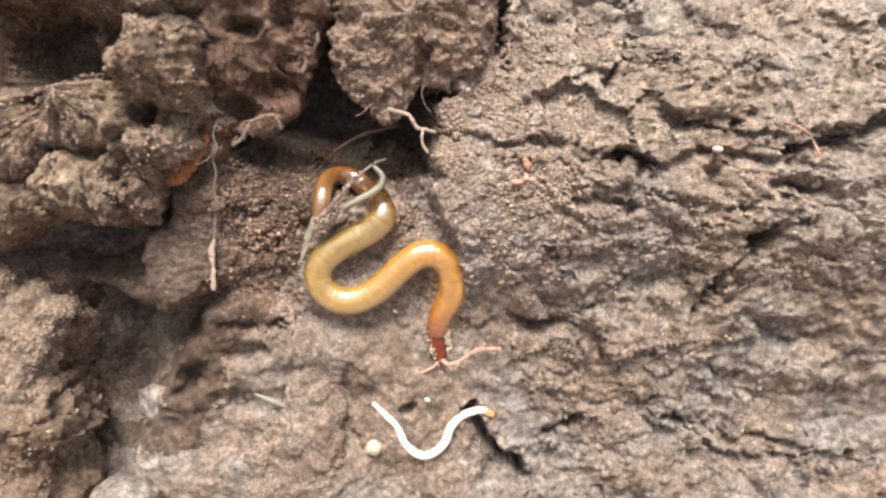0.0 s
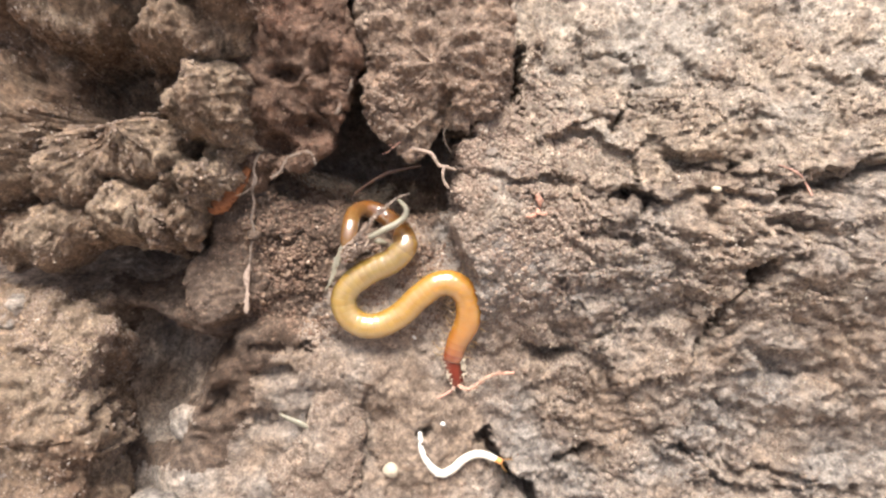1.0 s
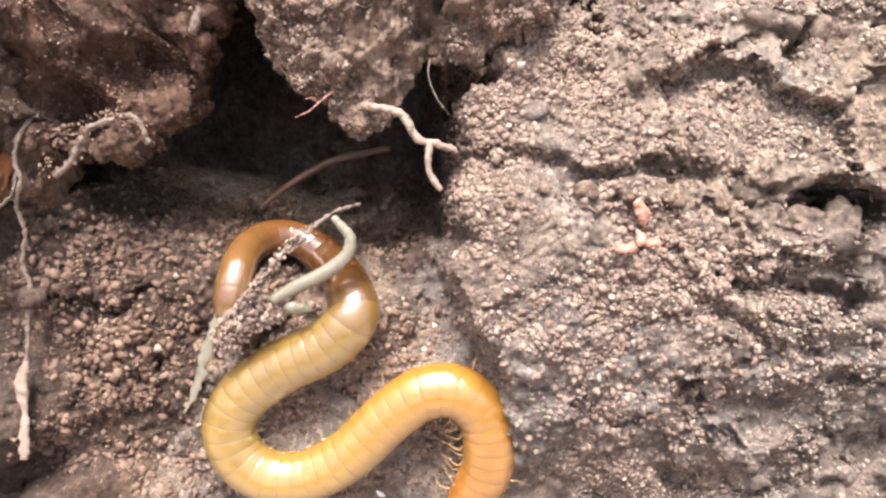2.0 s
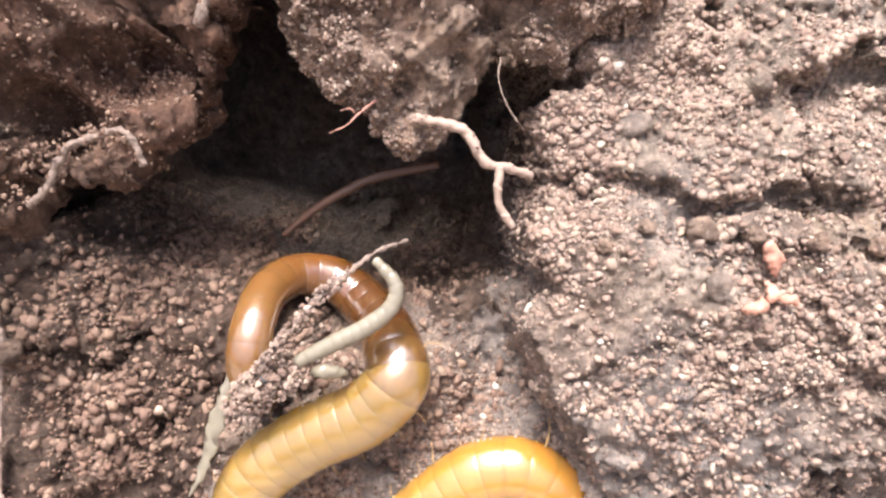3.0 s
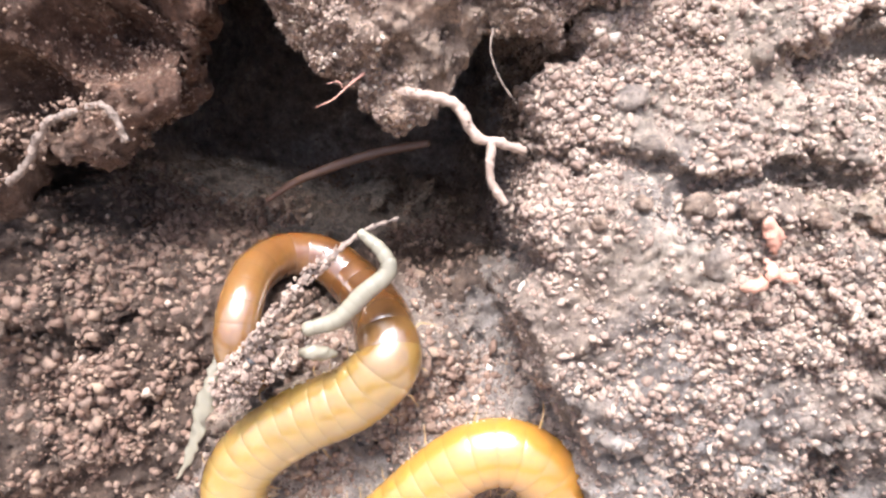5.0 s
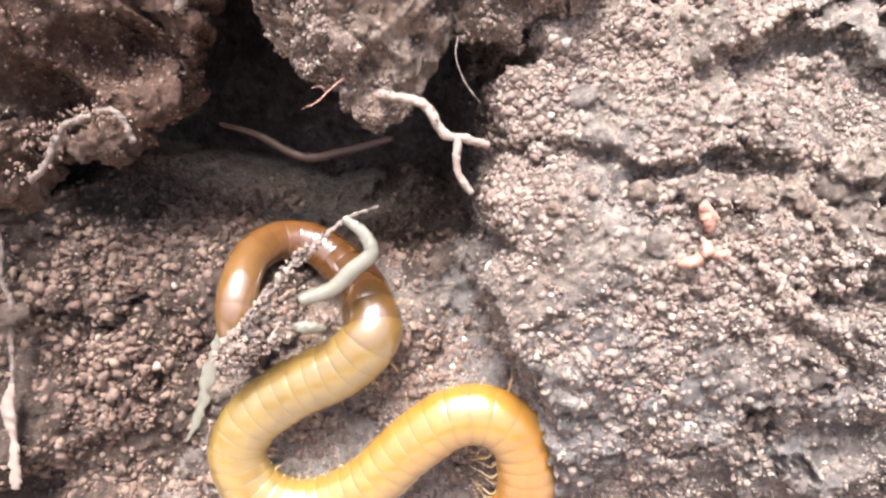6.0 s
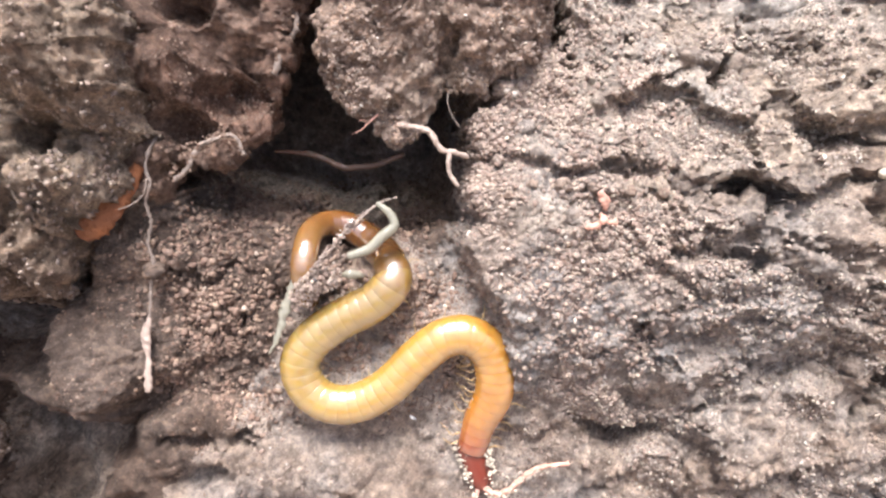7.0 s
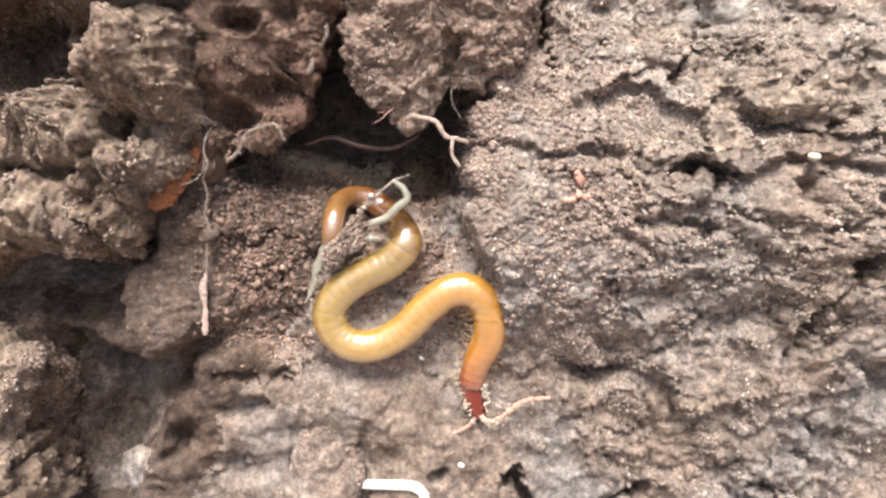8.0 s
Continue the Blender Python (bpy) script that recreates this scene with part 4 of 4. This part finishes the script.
part("sheath", data("sheath", *tube(smooth_path([(-2.52, 7.71, 0.08), (-2.56, 7.71, -0.08), (-2.55, 7.72, -0.24), (-2.56, 7.72, -0.38), (-2.565, 7.72, -0.50)], 40), 0.012 + 0.020 * np.abs(np.sin(np.linspace(0.1, 5.6, 40))) ** 0.7, 9, 0.5, 0.7), ROOT), hanging, "papery pale root sheath")
rootlet("root", "soil-coated root fibre along the clod's edge", [(-1.39, 7.58, 2.52), (-1.29, 7.53, 2.26), (-1.35, 7.53, 2.11), (-1.42, 7.51, 1.97), (-1.46, 7.53, 1.88)], (0.018, 0.022), DIRTY_ROOT, 0.9, 60)
rootlet("root", "soil-coated curled rootlet under the clod", [(-2.21, 7.53, 1.13), (-2.10, 7.49, 1.21), (-2.01, 7.48, 1.36), (-1.88, 7.48, 1.42), (-1.78, 7.49, 1.44), (-1.72, 7.50, 1.38), (-1.70, 7.51, 1.30)], (0.018, 0.016), DIRTY_ROOT, 0.9, 60)
rootlet("root", "reddish rootlet lying along the crack", [face_at(3.72, 1.40, 0.01), face_at(3.86, 1.37, 0.02), face_at(4.00, 1.29, 0.02), face_at(4.12, 1.19, 0.02), face_at(4.15, 1.05, 0.01)], (0.008, 0.014), RED_ROOT, 0.5, 60)
rootlet("root", "thread of soil crumbs on a root fibre across the coil", [(-1.30, 7.62, 0.30), (-1.20, 7.52, 0.46), (-1.10, 7.50, 0.58), (-0.97, 7.52, 0.74), (-0.83, 7.54, 0.86), (-0.72, 7.60, 0.94), (-0.60, 7.72, 0.98)], (0.018, 0.007), DIRTY_ROOT, 1.4, 110)
rootlet("root", "fine dark root hair at the clod's tip", [(-0.72, 7.55, 1.58), (-0.79, 7.52, 1.52), (-0.84, 7.50, 1.47), (-0.91, 7.50, 1.44)], (0.006, 0.002), RED_ROOT, 0.9, 30,
        [([(-0.80, 7.52, 1.51), (-0.82, 7.50, 1.54), (-0.86, 7.49, 1.53)], (0.003, 0.0015))])
rootlet("root", "fine root hair in the notch between clods", [(-0.20, 7.55, 1.76), (-0.21, 7.52, 1.66), (-0.17, 7.52, 1.55), (-0.10, 7.56, 1.46)], (0.004, 0.003), DIRTY_ROOT, 1.2, 40)
rootlet("root", "fine white root hair on the lower soil", [(-0.15, 7.98, -2.75), (-0.17, 7.97, -2.86), (-0.22, 7.98, -3.0)], (0.006, 0.004), ROOT, 0.4, 24)

bark = thing("bark_flake", data("bark_flake", *tube(smooth_path([(-2.44, 7.62, 1.36), (-2.54, 7.58, 1.16), (-2.66, 7.55, 1.00), (-2.78, 7.53, 0.88), (-2.92, 7.53, 0.74)], 60), np.r_[np.linspace(0.02, 0.08, 24), np.linspace(0.085, 0.145, 26), np.linspace(0.14, 0.08, 10)], 20, 0.4, 0.22), ORANGE), "orange-brown bark flake under the pale clod", "bark")
for k, (a, b, r) in enumerate([((0.89, 1.00), (0.95, 0.86), 0.035), ((0.76, 0.74), (0.88, 0.77), 0.03), ((0.90, 0.76), (0.91, 0.84), 0.028), ((0.93, 0.78), (1.02, 0.77), 0.024)]):
    thing("root_fragment", data("root_fragment", *tube(smooth_path([face_at(a[0], a[1], 0.012), face_at((a[0] + b[0]) / 2 + 0.01, (a[1] + b[1]) / 2, 0.03), face_at(b[0], b[1], 0.012)], 14), 0.95 * r * np.sin(np.linspace(0.5, 2.7, 14)), 9, 0.6, 1.1, k), PEACH), "peach-coloured broken root fragment on crumbly soil", "root fragment", "root fragments")


# ------------------------------------------------------------------ pebbles and lumps
def ball(sub):
    bm = bmesh.new()
    bmesh.ops.create_icosphere(bm, subdivisions=sub, radius=1)
    v = np.array([p.co[:] for p in bm.verts])
    f = np.array([[p.index for p in q.verts] for q in bm.faces])
    bm.free()
    return v, f


BALL = {k: ball(k) for k in (1, 2, 4)}
BALL[0] = (np.array([(1, 0, 0), (-1, 0, 0), (0, 1, 0), (0, -1, 0), (0, 0, 1), (0, 0, -1)], float), np.array([(0, 2, 4), (2, 1, 4), (1, 3, 4), (3, 0, 4), (2, 0, 5), (1, 2, 5), (3, 1, 5), (0, 3, 5)]))


def pebble(name, at, r, mat, label, seed, rough=0.25, squash=(1, 0.8, 0.9), category="pebble", group=""):
    v, f = BALL[4]
    v = v * (1 + rough * fbm(v + seed * 3.7, 1.2, 3, 0.5, seed))[:, None] * (np.array(squash) * r)
    return thing(name, data(name, v + np.array(at), f, mat), label, category, group)


pebble("pebble", (-0.80, 8.00, -2.58), 0.105, PEBBLE, "pale cream rounded pebble in the soil", 1, 0.15)
pebble("pebble", (-0.14, 8.00, -1.96), 0.035, QUARTZ, "tiny white mineral grain on the soil", 2)
thing("root_fragment", data("root_fragment", *tube(smooth_path([face_at(-0.545, -0.82, 0.01), face_at(-0.525, -0.845, 0.02), face_at(-0.50, -0.875, 0.01)], 12), 0.016 * np.sin(np.linspace(0.5, 2.7, 12)), 8, 0.7, 0.4), QUARTZ), "tiny white fleck of root on the soil", "root fragment")
pebble("pebble", face_at(3.05, 1.10, 0.01), 0.052, PEBBLE, "small pale pebble at the crack's lip", 3, 0.2, (1.2, 0.8, 0.8))
pebble("soil_lump", (-3.75, 7.75, -3.10), 0.40, SOIL, "rounded grey soil lump", 4, 0.3, category="soil lump")
pebble("soil_lump", (-3.48, 8.38, -2.12), 0.27, SOIL, "brown soil lump lying in the hollow", 5, 0.4, category="soil lump")
pebble("soil_grain", (-1.21, 7.55, 0.38), 0.030, DARK, "black mineral grain beside the coil", 8, 0.3, category="soil grain")
pebble("soil_lump", (-2.45, 7.68, 0.45), 0.07, MOIST_SHADE_SOIL, "small brown soil lump beside the hanging rootlet", 9, 0.5, category="soil lump")
pebble("soil_lump", (2.10, 7.68, 0.86), 0.13, CLAY, "small grey soil lump wedged in the crack", 6, 0.75, category="soil lump")
pebble("soil_lump", (1.92, 7.68, 0.88), 0.10, CLAY, "small grey soil lump wedged in the crack", 7, 0.75, category="soil lump")
for k, (x, z, r) in enumerate([(0.62, 1.05, 0.06), (0.40, 1.06, 0.035), (0.86, 1.03, 0.04), (1.12, 1.00, 0.045), (0.22, 0.98, 0.03), (1.38, 0.98, 0.04)]):
    pebble("soil_lump", face_at(x, z, -0.3 * r), r, CLOD, "small loose soil lump under the crack", 10 + k, 0.6, category="soil lump", group="loose lumps under the crack")


# ------------------------------------------------------------------ crumbs
def scatter(name, v, f, count, size, weight, label, seed, sub=1, sink=1.1, mat=None):
    """Many loose soil crumbs on a surface, as one object."""
    rng = np.random.RandomState(seed)
    a, b, c, d = (v[f[:, k]] for k in range(4))
    n = np.cross(c - a, d - b)
    area = np.linalg.norm(n, axis=1) / 2
    mid = (a + b + c + d) / 4
    w = area * weight(mid, n / (2 * area[:, None] + 1e-12))
    pick = rng.choice(len(f), count, p=w / w.sum())
    s, t = rng.rand(2, count, 1)
    at = (a[pick] * (1 - s) + b[pick] * s) * (1 - t) + (d[pick] * (1 - s) + c[pick] * s) * t
    nn = n[pick] / (np.linalg.norm(n[pick], axis=1)[:, None] + 1e-12)
    r = size[0] * (size[1] / size[0]) ** (rng.rand(count) ** 2.2)
    at = at + nn * (r * (1 - sink))[:, None]
    bv, bf = BALL[sub]
    k = len(bv)
    stretch = rng.uniform(0.5, 1.35, (count, 1, 3))
    q = rng.normal(size=(count, 4))
    q /= np.linalg.norm(q, axis=1)[:, None]
    w0, x, y, z = q.T
    rot = np.stack([1 - 2 * (y * y + z * z), 2 * (x * y - z * w0), 2 * (x * z + y * w0), 2 * (x * y + z * w0), 1 - 2 * (x * x + z * z), 2 * (y * z - x * w0), 2 * (x * z - y * w0), 2 * (y * z + x * w0), 1 - 2 * (x * x + y * y)], -1).reshape(-1, 3, 3)
    shape = bv[None] * stretch * (1 + rng.uniform(-0.46, 0.34, (count, k, 1)))
    out = np.einsum("nij,nkj->nki", rot, shape) * r[:, None, None] + at[:, None]
    faces = (bf[None] + (np.arange(count) * k)[:, None, None]).reshape(-1, 3)
    thing(name, data(name, out.reshape(-1, 3), faces, mat or CRUMB), label, "soil crumbs", kind="stuff")


# how far a point lies in the damp soil painted darker for shade
def damp_shading(mid):
    return step(-0.1, 0.1, sdf(mid[:, 0], mid[:, 2], DAMP_SHADE))


def toward(mid, n):
    """Crumbs lie on what is open and near the middle, few in the dark cavity."""
    open_ = np.where(mid[:, 1] > 9.3, 0.1, 1.0)
    patchy = 0.15 + step(-0.25, 0.4, fbm(mid, 0.6, 3, 0.5, 201)) 
    calm = 1 - 0.8 * step(-0.8, -1.5, mid[:, 2]) * step(0.6, -0.4, mid[:, 0])
    return open_ * patchy * calm * np.exp(-((mid[:, 0]) / 5.6) ** 8 - (mid[:, 2] / 3.7) ** 8)


def centre(mid, n):
    return toward(mid, n) * np.exp(-((mid[:, 0] + 0.2) / 2.0) ** 4 - ((mid[:, 2] - 0.6) / 2.0) ** 4)


def ledge(mid, n):
    return toward(mid, n) * step(-0.2, 0.05, mid[:, 0]) * step(1.9, 1.1, mid[:, 0]) * step(-0.9, -0.2, mid[:, 2]) * step(2.6, 2.0, mid[:, 2])


scatter("soil_crumbs", FACE_V, FACE_F, 24000, (0.007, 0.028), lambda m, n: toward(m, n) * (1 - damp_shading(m)), "loose brown and pale soil crumbs on the soil face", 1, 0)
scatter("soil_crumbs", FACE_V, FACE_F, 22000, (0.006, 0.020), lambda m, n: centre(m, n) * (1 - damp_shading(m)), "fine loose soil crumbs round the cavity", 2)
scatter("soil_crumbs", FACE_V, FACE_F, 15000, (0.009, 0.027), ledge, "granular soil crumbs on the ledge beside the cavity", 3)
def far_side(mid, n):
    return toward(mid, n) * step(1.0, 1.8, mid[:, 0])


scatter("soil_crumbs", FACE_V, FACE_F, 30000, (0.008, 0.026), far_side, "fine pale crumbs over the grey soil face", 10, 0, mat=PALE_CRUMB)


def grains(v, f, count, size, weight, label, seed):
    """Pale mineral grains, sparse and bright, as one object."""
    scatter("pale_grains", v, f, count, size, weight, label, seed, 1, 0.5, PEBBLE)


grains(FACE_V, FACE_F, 3600, (0.007, 0.017), lambda m, n: toward(m, n) * step(0.0, 1.2, m[:, 0]) * step(-3.2, 0.5, m[:, 2]), "pale mineral grains over the soil face", 12)
grains(*MID[:2], 260, (0.005, 0.014), toward, "pale mineral grains on the hanging clod", 13)


def hollow(mid, n):
    return toward(mid, n) * step(-0.05, -0.35, mid[:, 0]) * step(-2.9, -2.2, mid[:, 0]) * step(-1.0, -0.6, mid[:, 2]) * step(1.35, 1.15, mid[:, 2]) * step(0.13, 0.2, line_distance(mid[:, 0], mid[:, 2], [(x, z) for x, _, z in SPINE])[0])


scatter("soil_crumbs", FACE_V, FACE_F, 9000, (0.008, 0.036), hollow, "brown soil crumbs on the floor of the recess", 9, mat=MOIST_SHADE)
scatter("soil_crumbs", FACE_V, FACE_F, 12000, (0.006, 0.020), lambda m, n: toward(m, n) * damp_shading(m), "fine damp soil crumbs, tinted darker for the shade in the hollows", 14, 0, mat=MOIST_SHADE)
scatter("soil_crumbs", *MID[:2], 20000, (0.005, 0.016), toward, "fine soil crumbs on the hanging clod", 4)
scatter("soil_crumbs", *INNER[:2], 12000, (0.005, 0.018), toward, "fine soil crumbs on the dark clod", 5, 0, mat=MOIST_SHADE)
scatter("soil_crumbs", *FRONT[:2], 16000, (0.008, 0.030), toward, "soil crumbs on the pale clod", 6, 0)
scatter("soil_crumbs", *LOW[:2], 9000, (0.008, 0.026), toward, "soil crumbs on the grey clod", 7, 0)
scatter("soil_crumbs", *OUTER[:2], 14000, (0.008, 0.030), toward, "soil crumbs on the rough clod", 8, 0)


def crust(name, pts, count, spread, size, mat, label, seed, along=(0, 1), shell=(0.7, 1.1)):
    """Crumbs that cling along a line."""
    rng = np.random.RandomState(seed)
    path = smooth_path(pts, 200)
    bv, bf = BALL[1]
    vs, fs = [], []
    for k in range(count):
        p = path[int(199 * rng.uniform(*along))]
        w = rng.normal(size=3)
        at = p + w / np.linalg.norm(w) * np.array(spread) * rng.uniform(*shell)
        if at[1] > p[1] + 0.3 * spread[1]:
            at[1] = 2 * p[1] - at[1]
        r = size[0] * (size[1] / size[0]) ** rng.rand() ** 2
        vs.append(bv * (1 + rng.uniform(-0.4, 0.3, (len(bv), 1))) * r * rng.uniform(0.7, 1.2, 3) + at)
        fs.append(bf + k * len(bv))
    thing(name, data(name, np.vstack(vs), np.vstack(fs), mat, False), label, "soil crumbs", kind="stuff")


crust("soil_crumbs", [(-1.34, 7.60, 0.28), (-1.20, 7.52, 0.46), (-1.10, 7.50, 0.58), (-0.97, 7.52, 0.74), (-0.83, 7.54, 0.86)], 260, (0.035, 0.03, 0.035), (0.005, 0.019), CRUMB, "soil crumbs clinging to the fibre across the coil", 21)
crust("soil_crumbs", [(-1.34, 7.62, 0.20), (-1.28, 7.60, 0.29), (-1.20, 7.58, 0.36), (-1.10, 7.60, 0.38)], 480, (0.10, 0.06, 0.09), (0.006, 0.022), CRUMB, "heap of soil crumbs over the coil's end", 22)
crust("soil_crumbs", [(-0.60, 7.62, 1.50), (-0.53, 7.53, 1.50), (-0.44, 7.47, 1.48), (-0.34, 7.45, 1.44), (-0.29, 7.45, 1.35)], 90, (0.022, 0.022, 0.022), (0.004, 0.012), CRUMB, "fine crumbs clinging to the forked rootlet", 23)
crust("soil_crumbs", [(-2.21, 7.53, 1.13), (-2.10, 7.49, 1.21), (-2.01, 7.48, 1.36), (-1.88, 7.48, 1.42), (-1.78, 7.49, 1.44), (-1.70, 7.51, 1.31)], 140, (0.04, 0.26, -0.02), (0.005, 0.018), MOIST_SHADE, "crumbs clinging to the curled rootlet", 24)
crust("soil_crumbs", [(-1.39, 7.58, 2.52), (-1.29, 7.53, 2.26), (-1.35, 7.53, 2.11), (-1.42, 7.51, 1.97), (-1.46, 7.53, 1.88)], 90, (0.04, 0.25, -0.03), (0.004, 0.014), MOIST_SHADE, "crumbs clinging to the fibre at the clod's edge", 25)
crust("pale_crumbs", SPINE, 1500, (0.166, 0.05, 0.166), (0.005, 0.012), PEBBLE, "tiny pale grains sticking to the centipede's sides", 26, (0.02, 0.66), (0.97, 1.06))
crust("pale_crumbs", [(0.07, 7.96, -1.44), (0.13, 7.93, -1.48), (0.23, 7.92, -1.46), (0.34, 7.91, -1.37), (0.46, 7.91, -1.28), (0.58, 7.91, -1.25)], 110, (0.035, 0.03, 0.035), (0.005, 0.014), PEBBLE, "whitish grains caked on the antenna", 27)


def head_crumbs():
    rng = np.random.RandomState(9)
    bv, bf = BALL[2]
    vs, fs = [], []
    for k in range(110):
        t = rng.rand()
        side = rng.choice((-1, 1))
        at = np.array((-0.04 + 0.10 * t + side * (0.125 - 0.05 * t) + rng.normal(0, 0.018) + (0.22 * rng.rand() if side > 0 and t > 0.6 else 0), 7.95 + 0.02 * t - 0.05 * rng.rand(), -1.08 - 0.42 * t + rng.normal(0, 0.02)))
        vs.append(bv * rng.uniform(0.006, 0.016) * rng.uniform(0.7, 1.2, 3) + at)
        fs.append(bf + k * len(bv))
    thing("pale_crumbs", data("pale_crumbs", np.vstack(vs), np.vstack(fs), PEBBLE), "whitish grains sticking round the red head", "soil crumbs", kind="stuff")


head_crumbs()


# ------------------------------------------------------------------ what moves
def motions():
    for rows, pieces in ((WORM, WORM_PIECES), (COILED, COILED_PIECES), (DEEP, DEEP_PIECES), (HIDING, HIDING_PIECES)):
        poses = [(t, pose_on(c, len(pieces))) for t, c in rows]
        for i, ob in enumerate(pieces):
            walk(ob, [(t, p[i]) for t, p in poses])
    neck = (-0.04 * S, 8.00 * S, -1.11 * S)
    walk(CHEAD, [(t, pose(*neck, 0, a, 0)) for t, a in ((0.0, 4), (0.6, 1), (1.2, 2), (4.0, 0), (6.5, -2), (7.2, -1), (8.0, 0))])
    walk(FEELER, [(t, pose(0, 0, 0, 0, a, 0)) for t, a in ((0.0, -3), (1.2, -1), (5.0, 2), (7.0, 0), (8.0, 0))])


motions()
